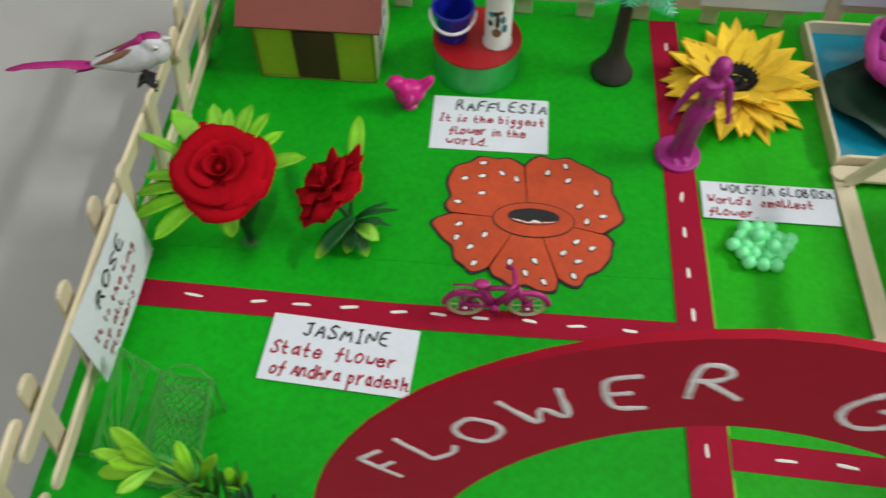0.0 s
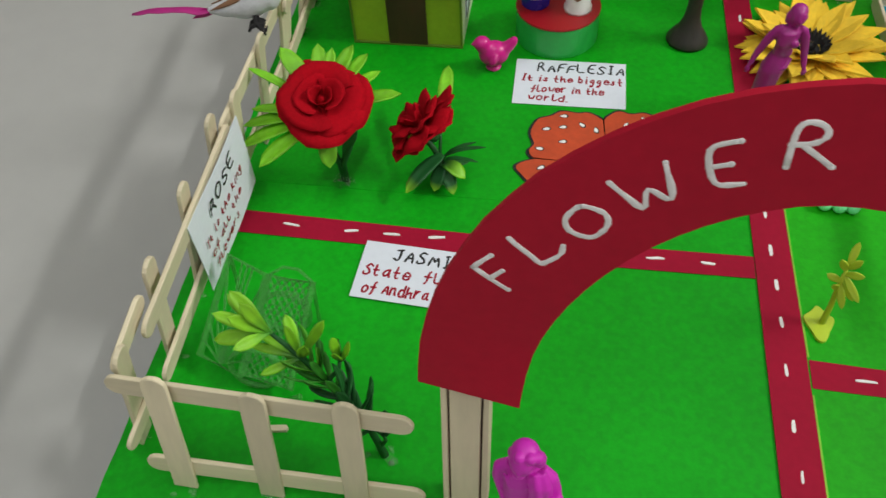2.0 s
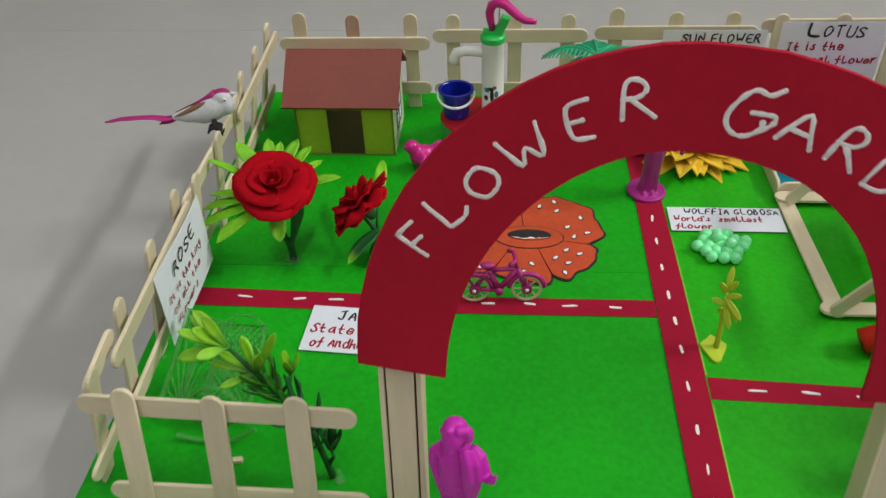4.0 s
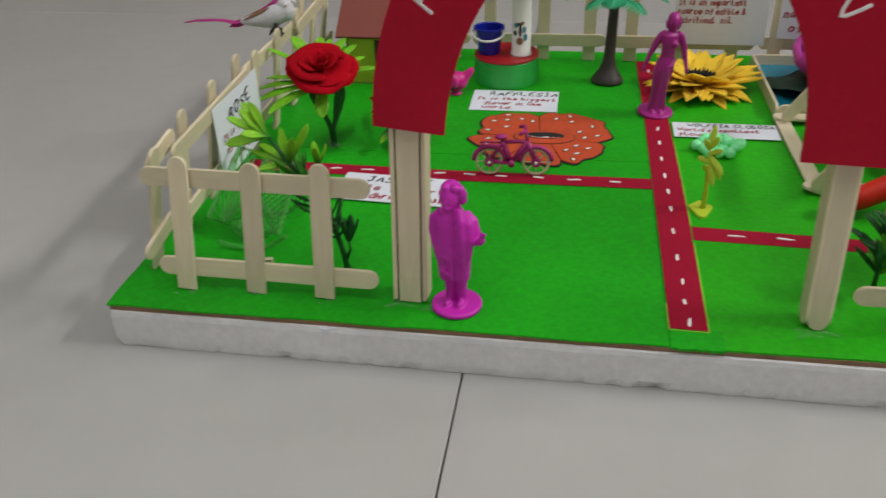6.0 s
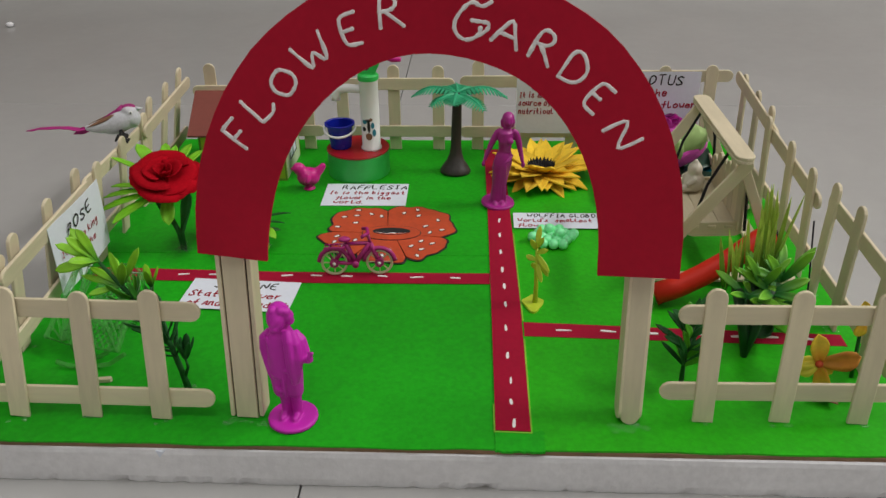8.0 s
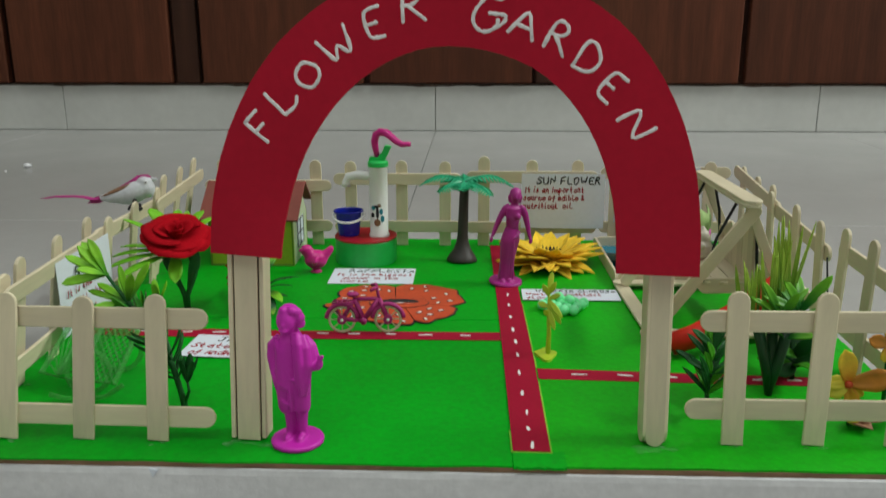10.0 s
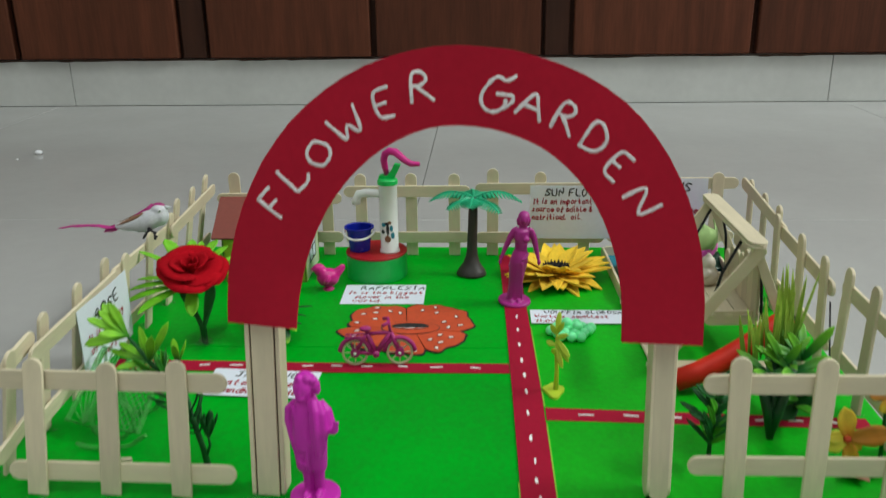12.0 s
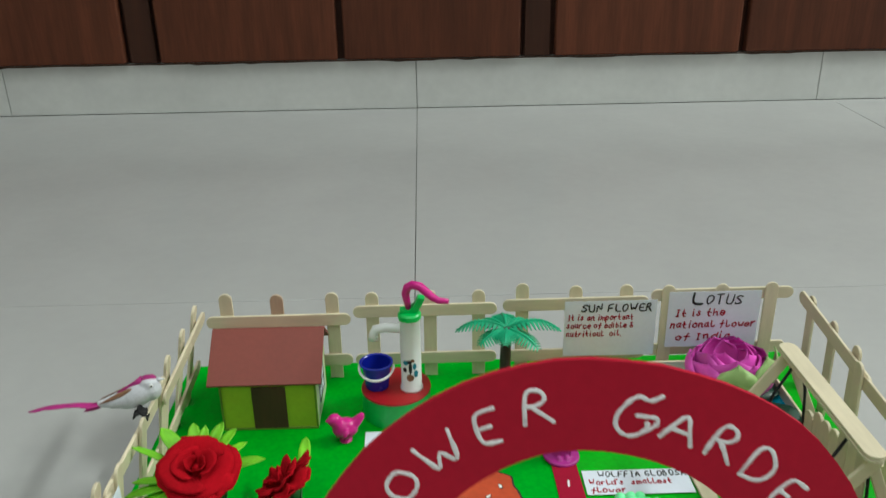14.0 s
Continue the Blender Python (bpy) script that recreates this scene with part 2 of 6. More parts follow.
def blob(bm, centre, radii, turn=None, seg=16):
    m = Matrix.Translation(centre) @ (turn or Matrix()) @ Matrix.Diagonal((*radii, 1))
    return bmesh.ops.create_uvsphere(bm, u_segments=seg, v_segments=max(6, seg * 2 // 3), radius=1, matrix=m)["verts"]


def tube(bm, pts, radii, seg=8, closed=False, flat=1.0):
    """A round bar along points; radii: one for all, or one each."""
    pts = [V(p) for p in pts]
    n = len(pts)
    radii = [radii] * n if isinstance(radii, (int, float)) else radii
    rings, side = [], None
    for i, p in enumerate(pts):
        d = (pts[(i + 1) % n] - pts[i - 1]) if closed else (pts[min(i + 1, n - 1)] - pts[max(i - 1, 0)])
        d.normalize()
        if side is None:
            side = d.orthogonal().normalized() if abs(d.z) > 0.95 else d.cross(V((0, 0, 1))).normalized()
        side = (side - d * side.dot(d)).normalized()
        other = d.cross(side)
        rings.append([bm.verts.new(p + radii[i] * (math.cos(a) * side + flat * math.sin(a) * other)) for a in (2 * math.pi * k / seg for k in range(seg))])
    for i in range(n if closed else n - 1):
        a, b = rings[i], rings[(i + 1) % n]
        for k in range(seg):
            bm.faces.new((a[k], a[(k + 1) % seg], b[(k + 1) % seg], b[k]))
    if not closed:
        bm.faces.new(rings[0][::-1]), bm.faces.new(rings[-1])


def lathe(bm, profile, seg=32, centre=(0, 0, 0), turn=None):
    m = Matrix.Translation(centre) @ (turn or Matrix())
    rings = [[bm.verts.new(m @ V((r * math.cos(a), r * math.sin(a), z))) for a in (2 * math.pi * k / seg for k in range(seg))] for r, z in profile]
    for a, b in zip(rings, rings[1:]):
        for k in range(seg):
            bm.faces.new((a[k], a[(k + 1) % seg], b[(k + 1) % seg], b[k]))
    bm.faces.new(rings[0][::-1]), bm.faces.new(rings[-1])


def slab(bm, outline, z0, z1, m=None):
    """An upright prism on an outline in x and y."""
    m = m or Matrix()
    low = [bm.verts.new(m @ V((x, y, z0))) for x, y in outline]
    high = [bm.verts.new(m @ V((x, y, z1))) for x, y in outline]
    n = len(outline)
    for k in range(n):
        bm.faces.new((low[k], low[(k + 1) % n], high[(k + 1) % n], high[k]))
    bm.faces.new(low[::-1]), bm.faces.new(high)


def patch(bm, f, nu, nv):
    """A sheet from f(u, v), with u from -1 to 1 and v from 0 to 1."""
    g = [[bm.verts.new(f(-1 + 2 * i / nu, j / nv)) for i in range(nu + 1)] for j in range(nv + 1)]
    for j in range(nv):
        for i in range(nu):
            bm.faces.new((g[j][i], g[j][i + 1], g[j + 1][i + 1], g[j + 1][i]))


def leaf(bm, base, direction, length, width, droop=0.3, fold=0.15, up=(0, 0, 1), point=1.0, blunt=0.0):
    """A leaf that starts at base, bends by droop and folds along its rib; blunt: widest near its round tip."""
    layer = bm.verts.layers.float.get("along") or bm.verts.layers.float.new("along")
    m = Matrix.Translation(base) @ frame_of(direction, up)
    nu, nv = 4, 9
    grid = []
    for j in range(nv + 1):
        v = j / nv
        a = max(0.0, math.sin(math.pi * min(1, 0.06 + 0.94 * v ** 0.75))) ** point
        c = (0.14 + 0.86 * min(1, v / 0.62) ** 1.3) * math.sqrt(max(0.0, 1 - max(0, (v - 0.62) / 0.38) ** 2.4))
        w = width * 0.5 * (a * (1 - blunt) + c * blunt) if v < 1 else 0.0
        row = []
        for i in range(nu + 1):
            u = -1 + 2 * i / nu
            q = bm.verts.new(m @ V((u * w, fold * abs(u) * w - droop * length * v * v, length * v * (1 - 0.12 * droop * v))))
            q[layer] = v
            row.append(q)
        grid.append(row)
    for j in range(nv):
        for i in range(nu):
            bm.faces.new((grid[j][i], grid[j][i + 1], grid[j + 1][i + 1], grid[j + 1][i]))


STICKS = {}


def stick_mesh(length, width=0.1, thick=0.021, cut=False):
    """A craft stick that stands along z on the middle of its lower end; cut: with a sawn lower end."""
    key = (round(length, 2), width, thick, cut)
    if key not in STICKS:
        bm = bmesh.new()
        r, out = width / 2, []
        top = [(r * math.cos(a), length - r + r * math.sin(a)) for a in (math.pi * k / 7 for k in range(8))]
        low = [(-r, 0), (r, 0.004)] if cut else [(-r * math.cos(a), r - r * math.sin(a)) for a in (math.pi * k / 8 for k in range(9))]
        out = top + low
        slab(bm, out, -thick / 2, thick / 2, Matrix.Rotation(radians(90), 4, "X"))
        rim = [e for e in bm.edges if abs(e.verts[0].co.y - e.verts[1].co.y) < 1e-6]
        bmesh.ops.bevel(bm, geom=rim, offset=0.0035, segments=1, affect="EDGES")
        STICKS[key] = to_mesh("stick", bm)
        STICKS[key].materials.append(M_STICK)
    return STICKS[key]


def stick(name, parent, a, b, face, width=0.1, thick=0.021, cut=False):
    """A craft stick from a to b whose broad side looks along face."""
    a, b = V(a), V(b)
    z = (b - a).normalized()
    y = V(face)
    y = (y - z * y.dot(z)).normalized()
    m = Matrix((y.cross(z), y, z)).transposed().to_4x4()
    ob = put_mesh(name, stick_mesh((b - a).length, width, thick, cut), None, parent)
    ob.matrix_local = Matrix.Translation(a * D) @ m
    return ob


def rel(parent):
    return Matrix.Translation(-parent.location)


def wstick(name, parent, a, b, face, **kw):
    shift = parent.location / D
    return stick(name, parent, V(a) - shift, V(b) - shift, face, **kw)


# pen strokes of a hand, on a grid 4 wide: base line at 3, small letters up to 7, capitals up to 9, tails down to 0
PEN = {"A": "03 29 43|15 35", "B": "03 09 28 27 06 36 34 23 03", "D": "03 09 28 46 44 23 03", "E": "49 09 03 43|06 36", "F": "03 09 49|06 36", "G": "38 29 18 06 04 13 33 44 45 25",
       "I": "19 39|29 23|13 33", "J": "19 49|39 34 23 13 04", "L": "09 03 43", "M": "03 19 24 39 43", "N": "03 09 43 49", "O": "29 08 05 13 23 45 48 29", "R": "03 09 39 37 16 06|26 43",
       "S": "48 29 18 07 26 35 44 23 03 04", "T": "09 49|29 23", "U": "09 04 13 33 44 49", "W": "09 13 27 33 49",
       "a": "37 17 05 04 13 34 37|37 34 43", "b": "09 03 13 34 36 17 06", "d": "49 43|46 27 06 04 13 33 44", "e": "05 45 46 27 17 05 04 13 33 44", "f": "39 28 23 12|06 46", "g": "37 17 05 14 35 37 32 20 00 11",
       "h": "09 03|05 26 37 33 43", "i": "17 13 23|19 19", "k": "09 03|37 05 43", "l": "09 04 13 33 44", "m": "07 03|06 17 26 23|26 37 46 43", "n": "07 03|06 27 37 33 43", "o": "27 06 04 13 33 45 46 27",
       "p": "07 00|06 27 36 34 23 04", "r": "07 03|05 27 37", "s": "36 27 16 25 34 23 13 04", "t": "19 14 23 33|06 36", "u": "07 04 13 33 37|37 33 43", "w": "07 13 25 33 47", "'": "29 28", ".": "13 13", "&": "43 08 29 38 04 13 23 45",
       "v": "07 23 47", "c": "46 27 06 04 13 33 44"}


def writing(name, text, parent, m, size, width, material, bold=0.0):
    """A line of pen writing that starts at m and is as wide as told; size: twice a capital's height; decimetres."""
    rg = random.Random(text)
    h = size * (0.72 if material is M_INK else 0.66) / 6
    strokes, x = [], 0.0
    for ch in text:
        if ch == " ":
            x += 3.0
            continue
        wide = {"i": 2.4, "l": 3.4, "I": 3.6, "'": 1.5, ".": 1.5, "m": 5.0, "M": 5.2, "W": 5.2, "w": 4.6}.get(ch, 4.0)
        turn, grow, dy = rg.gauss(0, 0.05), rg.uniform(0.9, 1.08), rg.gauss(0, 0.22)
        for stroke in PEN[ch].split("|"):
            raw = [V((int(q[0]) / 4 * (wide - 0.6), (int(q[1]) - 3) * grow, 0)) for q in stroke.split()]
            raw = [V((x + p.x - turn * p.y + 0.10 * p.y + rg.gauss(0, 0.09), p.y + turn * p.x + dy + rg.gauss(0, 0.13), 0)) for p in raw]
            strokes.append(raw)
        x += wide + 1.15 + rg.uniform(-0.25, 0.25)
    k = width / max(p.x for s in strokes for p in s)
    bm = bmesh.new()
    pen = (0.0056 if material is M_INK else 0.0055) * (1 + 14 * bold) * min(1.0, size / 0.085)
    for raw in strokes:
        raw = [V((p.x * k, p.y * h, 0)) for p in raw]
        pts = []
        for a, b in zip(raw, raw[1:]):
            pts += [a.lerp(b, f / 3) for f in range(3)]
        pts.append(raw[-1])
        for _ in range(2):
            pts = [pts[0]] + [(pts[i - 1] + 2 * pts[i] + pts[i + 1]) / 4 for i in range(1, len(pts) - 1)] + [pts[-1]]
        if (pts[-1] - pts[0]).length < 1e-4 and len(pts) < 6:
            blob(bm, pts[0], (pen * 1.2, pen * 1.2, 0.001), seg=8)
            continue
        tube(bm, pts, [pen * rg.uniform(0.85, 1.15) for _ in pts], 6, flat=0.12)
        for p in (pts[0], pts[-1]):
            blob(bm, p, (pen, pen, 0.0008), seg=6)
    return part(name, bm, material, parent, smooth=True, m=m)


def paper_card(name, label, w, h, at, heading, lines, head_size, size, bend=0.0, initial=0.0):
    """A hand-lettered paper card whose lower left corner lies at the pose; it lies in its x and y."""
    card = thing(name, label, "card", at, "hand-lettered cards")
    bm = bmesh.new()
    patch(bm, lambda u, v: V(((u + 1) / 2 * w, v * h, bend * (math.sin(3 * u + 1) + 0.6 * math.sin(4 * v)) * 0.5)), 16, 8)
    part("sheet", bm, M_PAPER, card, solid=0.003)
    lift = 0.002 + 0.9 * abs(bend)
    text, x, y, wide = heading
    if initial:
        writing("initial", text[0], card, place(x - 0.01, y, lift), head_size * 1.15, initial, M_INK, 0.05)
        text, x = text[1:], x + initial + 0.02
    writing("heading", text, card, place(x, y, lift), head_size, wide, M_INK)
    for text, x, y, wide in lines:
        writing("writing", text, card, place(x, y, lift), size, wide, M_REDINK)
    return card


# ---- room ----
def room_part(name, bm, material, parent=None, label="", kind="structure", bevel=0.0):
    ob = part(name, bm, material, parent, bevel=bevel)
    if parent is None:
        ob.matrix_world = ROOM
        tagged(ob, label, kind="structure")
    return ob


PX, PY, TILE = 1.80, 13.32, 7.69
floor_bm = bmesh.new()
box(floor_bm, (64, 64, 0.4), (2, -6, -0.25))
floor = room_part("floor", floor_bm, M_GROUT, label="large glossy off-white floor tiles with dark joints")
bm = bmesh.new()
box(bm, (TILE - 0.009, TILE - 0.009, 0.08), (0, 0, -0.04))
bmesh.ops.bevel(bm, geom=[e for e in bm.edges if e.verts[0].co.z > -0.01 and e.verts[1].co.z > -0.01], offset=0.004, segments=1, affect="EDGES")
tile_mesh = to_mesh("tile", bm)
for i in range(-4, 4):
    for j in range(0, 6):
        put_mesh("tile", tile_mesh, M_TILE, floor, place(PX + (i + 0.5) * TILE, PY - (j + 0.5) * TILE, 0))

bm = bmesh.new()
box(bm, (64, 0.1, 0.90), (2, PY + 0.12, 0.45))
plinth = room_part("plinth", bm, M_JOINT, label="white tiled plinth below the cabinets")
for i in range(-4, 4):
    bm = bmesh.new()
    box(bm, (7.4 - 0.012, 0.08, 0.896), (PX + (i + 0.5) * 7.4, PY + 0.04, 0.451))
    part("tile", bm, M_PLINTH, plinth, bevel=0.01)
for name, size, at, m in (("wall_north", (64, 0.6, 30), (2, PY + 6.2, 14), M_WALL), ("wall_west", (0.6, 50, 30), (-28, -5, 14), M_WALL),
                          ("wall_east", (0.6, 50, 30), (33, -5, 14), M_WALL), ("wall_south", (64, 0.6, 30), (2, -29, 14), M_WALL),
                          ("ceiling", (62, 50, 0.4), (2, -5, 28.2), M_CEIL)):
    bm = bmesh.new()
    box(bm, size, at)
    room_part(name, bm, m, label="plain off-white painted " + name.split("_")[0])

# cabinets along the north wall
def door_bm(x0, x1):
    bm = bmesh.new()
    box(bm, (x1 - x0 - 0.12, 0.2, 7.4), ((x0 + x1) / 2, PY - 0.06, 0.915 + 3.72))
    return bm


for x0, x1, x2 in ((-18.0, -13.9, -10.45), (-10.45, -6.52, -3.27), (-3.27, 0.475, 3.72), (3.72, 7.64, 11.03), (11.03, 15.0, 18.4), (18.4, 22.4, 25.8)):
    cab = thing("cabinet", "dark brown wooden cabinet unit on the white plinth", "cabinet", ROOM @ place((x0 + x2) / 2, PY, 0.9), "kitchen cabinets")
    inv = Matrix.Translation((-(x0 + x2) / 2 * D, -PY * D, -0.9 * D))
    bm = bmesh.new()
    box(bm, (x2 - x0 - 0.01, 5.6, 7.5), ((x0 + x2) / 2, PY + 2.9, 4.66))
    part("body", bm, M_CABDARK, cab, m=inv)
    bm = bmesh.new()
    box(bm, (0.46, 0.14, 7.44), (x0 + 0.25, PY - 0.03, 4.65))
    part("stile", bm, M_CABDARK, cab, m=inv, bevel=0.02)
    for a, b in ((x0 + 0.5, x1), (x1, x2)):
        part("door", door_bm(a, b), M_CABINET, cab, m=inv, bevel=0.03)

for x, y, r in ((-4.15, 8.95, 0.06), (-4.3, 8.6, 0.018), (-5.4, 6.8, 0.015)):
    bm = bmesh.new()
    blob(bm, (0, 0, r * 0.6), (r, r * 0.8, r * 0.6), seg=10)
    tagged(part("foam_crumb", bm, M_FOAM, smooth=True, m=place(x, y, 0.0)), "small white crumb of foam on the floor", "crumb", "foam crumbs")

bm = bmesh.new()
low, high = [], []
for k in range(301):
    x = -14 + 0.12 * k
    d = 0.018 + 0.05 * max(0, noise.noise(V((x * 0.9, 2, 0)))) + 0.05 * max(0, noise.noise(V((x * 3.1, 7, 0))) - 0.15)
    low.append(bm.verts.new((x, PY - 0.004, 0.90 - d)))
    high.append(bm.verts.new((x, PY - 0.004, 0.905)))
for k in range(300):
    bm.faces.new((low[k], low[k + 1], high[k + 1], high[k]))
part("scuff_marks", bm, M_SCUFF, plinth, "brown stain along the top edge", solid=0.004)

# ---- model base ----
W, H = 4.835, 3.96
base = thing("model_base", "white foam board base with green paper top on the floor", "model base", place(W / 2, H / 2, 0.0))
bm = bmesh.new()
n = 160
loop = []
for (xa, ya), (xb, yb) in zip(((0.0, -0.018), (W, -0.028), (W, H), (0, H)), ((W, -0.028), (W, H), (0, H), (0.0, -0.018))):
    for k in range(n):
        f = k / n
        loop.append((xa + (xb - xa) * f, ya + (yb - ya) * f))
rows = []
for z, inset in ((0.0, 0.006), (0.012, 0.002), (0.05, 0.0), (0.12, 0.0), (0.19, 0.0), (0.218, 0.004), (0.225, 0.016)):
    row = []
    for x, y in loop:
        chip = 0.0
        if z < 0.02 or z > 0.22:
            chip = 0.055 * max(0, noise.noise(V((x * 5, y * 5, z * 3 + 5))) - 0.22) + 0.035 * max(0, noise.noise(V((x * 22, y * 22, z + 2))) - 0.2)
        d = inset + chip + 0.004 * noise.noise(V((x * 4, y * 4, z * 9)))
        cx, cy = (W / 2 - x), (H / 2 - y)
        row.append(bm.verts.new((x + d * (1 if cx > 0 else -1) * (abs(cx) > W / 2 - 0.03), y + d * (1 if cy > 0 else -1) * (abs(cy) > H / 2 - 0.06), z)))
    rows.append(row)
for a, b in zip(rows, rows[1:]):
    for k in range(len(loop)):
        bm.faces.new((a[k], a[(k + 1) % len(loop)], b[(k + 1) % len(loop)], b[k]))
bm.faces.new(rows[0][::-1]), bm.faces.new(rows[-1])
part("foam_board", bm, M_FOAM, base, "chipped white foam board", m=rel(base))
bm = bmesh.new()
box(bm, (W - 0.012, H + 0.008, 0.0235), (W / 2, H / 2 - 0.008, 0.2368))
part("cardboard_sheet", bm, M_CARDBOARD, base, "brown cardboard layer", m=rel(base))


bm = bmesh.new()
slab(bm, [(1.108, -0.222), (1.122, -0.178), (1.16, -0.23), (1.142, -0.216)], 0.0, 0.01, Matrix(((1, 0, 0, 0), (0, 0, -1, -0.021), (0, -1, 0, 0), (0, 0, 0, 1))))
part("torn_flap", bm, M_PAPER, base, "torn white flap", m=rel(base))

def ragged(x0, y0, x1, y1, amp, seed):
    out = []
    for (xa, ya), (xb, yb) in zip(((x0, y0), (x1, y0), (x1, y1), (x0, y1)), ((x1, y0), (x1, y1), (x0, y1), (x0, y0))):
        for k in range(24):
            f = k / 24
            out.append((xa + (xb - xa) * f + amp * noise.noise(V((seed, k * 0.4, xa))), ya + (yb - ya) * f + amp * noise.noise(V((seed + 3, k * 0.4, ya)))))
    return out


for x0, y0, x1, y1, z, m in ((-0.01, -0.015, 2.97, H, 0.2565, M_GREEN), (2.9, -0.01, W + 0.01, H, 0.259, M_GREEN2), (2.76, -0.028, 3.0, 0.118, 0.2615, M_GREEN)):
    bm = bmesh.new()
    slab(bm, ragged(x0, y0, x1, y1, 0.012, x0 + y1), 0.2485, z)
    part("paper_sheet", bm, m, base, m=rel(base))
bm = bmesh.new()
slab(bm, ragged(-0.008, 1.87, 2.95, H + 0.002, 0.006, 9), 0.2490, 0.2585)
part("paper_sheet", bm, M_GREEN, base, m=rel(base))


def strip(name, label, pts, z=0.262, cat="road"):
    ob = thing(name, label, cat, place(sum(p[0] for p in pts) / len(pts), sum(p[1] for p in pts) / len(pts), 0.2585), "maroon paper roads")
    bm = bmesh.new()
    slab(bm, pts, 0.2588, z)
    part("paper_strip", bm, M_ROAD, ob, m=rel(ob))
    return ob


def dashes(road, a, b, gaps, size, seed):
    rg = random.Random(seed)
    a, b = V((*a, 0)), V((*b, 0))
    d = (b - a).normalized()
    side = V((-d.y, d.x, 0))
    for f in gaps:
        c = a + (b - a) * f + side * rg.uniform(-0.006, 0.006)
        L, w = size * rg.uniform(0.75, 1.15) / 2, rg.uniform(0.0065, 0.0095)
        bm = bmesh.new()
        tw = rg.uniform(-0.15, 0.15)
        e = (d + side * tw).normalized()
        s = V((-e.y, e.x, 0))
        out = [c + e * (x * L) + s * (y * w * rg.uniform(0.75, 1.2)) for x, y in ((-1, -0.5), (-0.6, -1), (0.5, -0.9), (1, -0.6), (0.95, 0.6), (0.4, 1), (-0.5, 0.9), (-1, 0.6))]
        slab(bm, [(p.x, p.y) for p in out], 0.262, 0.2665)
        part("dash", bm, M_WHITE, road, m=rel(road))


road = strip("road", "long maroon paper road with white dashes", [(2.763, 0.119), (2.937, 0.112), (2.93, 1.2), (2.905, 2.41), (2.874, 3.738), (2.713, 3.734), (2.738, 2.41), (2.753, 1.2)], 0.2655)
dashes(road, (2.852, 0.15), (2.797, 3.67), [0.006, 0.053, 0.103, 0.167, 0.244, 0.316, 0.376, 0.435, 0.502, 0.571, 0.635, 0.87, 0.955], 0.062, 1)
road = strip("road", "maroon paper side road with white dashes", [(0.145, 1.513), (1.4, 1.492), (2.745, 1.503), (2.745, 1.635), (1.4, 1.627), (0.15, 1.66)])
dashes(road, (0.17, 1.582), (2.7, 1.573), [0.104, 0.23, 0.313, 0.404, 0.499, 0.574, 0.653, 0.745, 0.832, 0.931], 0.08, 2)
road = strip("road", "short maroon paper side road with white dashes", [(2.94, 0.933), (3.8, 0.905), (4.745, 0.878), (4.745, 0.99), (3.8, 1.032), (2.94, 1.076)])
dashes(road, (2.97, 1.002), (4.71, 0.936), [0.115, 0.262, 0.405, 0.55, 0.69, 0.79, 0.9], 0.095, 3)
for a, b in (((2.938, 1.09), (2.916, 2.2)), ((2.941, 0.104), (2.938, 0.9)), ((2.759, 0.11), (2.757, 0.32)), ((2.757, 0.11), (2.943, 0.104))):
    bm = bmesh.new()
    d = (V(b) - V(a)).normalized() if len(a) == 3 else (V((*b, 0)) - V((*a, 0))).normalized()
    s = V((-d.y, d.x, 0)) * 0.0042
    slab(bm, [(a[0] - s.x, a[1] - s.y), (b[0] - s.x, b[1] - s.y), (b[0] + s.x, b[1] + s.y), (a[0] + s.x, a[1] + s.y)], 0.258, 0.2628)
    part("paper_edge", bm, M_EDGE, base, "yellow-green paper edge", m=rel(base))

# ---- fences of craft sticks ----
def fence(label, group, pickets, rails, face):
    """pickets: feet and tops; rails: ends, both in plan decimetres; face: the way the broad sides look."""
    xs, ys = [p[0][0] for p in pickets], [p[0][1] for p in pickets]
    ob = thing("fence_panel", label, "fence", place(sum(xs) / len(xs), sum(ys) / len(ys), TOP), group)
    for a, b in pickets:
        wstick("picket", ob, a, b, face, cut=True)
    for a, b in rails:
        wstick("rail", ob, a, b, face)
    bm = bmesh.new()
    rg = random.Random(int(sum(xs) * 100))
    for a, b in pickets:
        for k in range(4):
            r = rg.uniform(0.008, 0.018)
            blob(bm, (a[0] + rg.uniform(-0.05, 0.05), a[1] + rg.uniform(-0.05, 0.05), TOP + 0.003), (r * 1.5, r, r * 0.35), seg=8)
    tagged(part("glue", bm, M_GLUE, ob, "clear dried glue at the feet", smooth=True, m=rel(ob)), kind="stuff")
    return ob


G1 = "craft stick fence panels"
STAND = "pale wooden craft stick fence panel glued on the base"
fence(STAND, G1, [((0.352, 0.165, TOP), (0.378, 0.285, 0.955)), ((0.722, 0.172, TOP), (0.752, 0.268, 0.945)), ((1.084, 0.165, TOP), (1.095, 0.268, 0.965))],
      [((0.148, 0.308, 0.83), (1.335, 0.268, 0.835)), ((0.205, 0.205, 0.375), (1.36, 0.2, 0.365))], (0, -1, 0.15))
fence(STAND, G1, [((3.79, 0.215, TOP), (3.778, 0.27, 1.0)), ((4.168, 0.225, TOP), (4.172, 0.258, 0.995)), ((4.545, 0.222, TOP), (4.56, 0.265, 0.99))],
      [((3.615, 0.278, 0.852), (4.77, 0.29, 0.852)), ((3.565, 0.24, 0.43), (4.74, 0.25, 0.43))], (0, -1, 0.06))
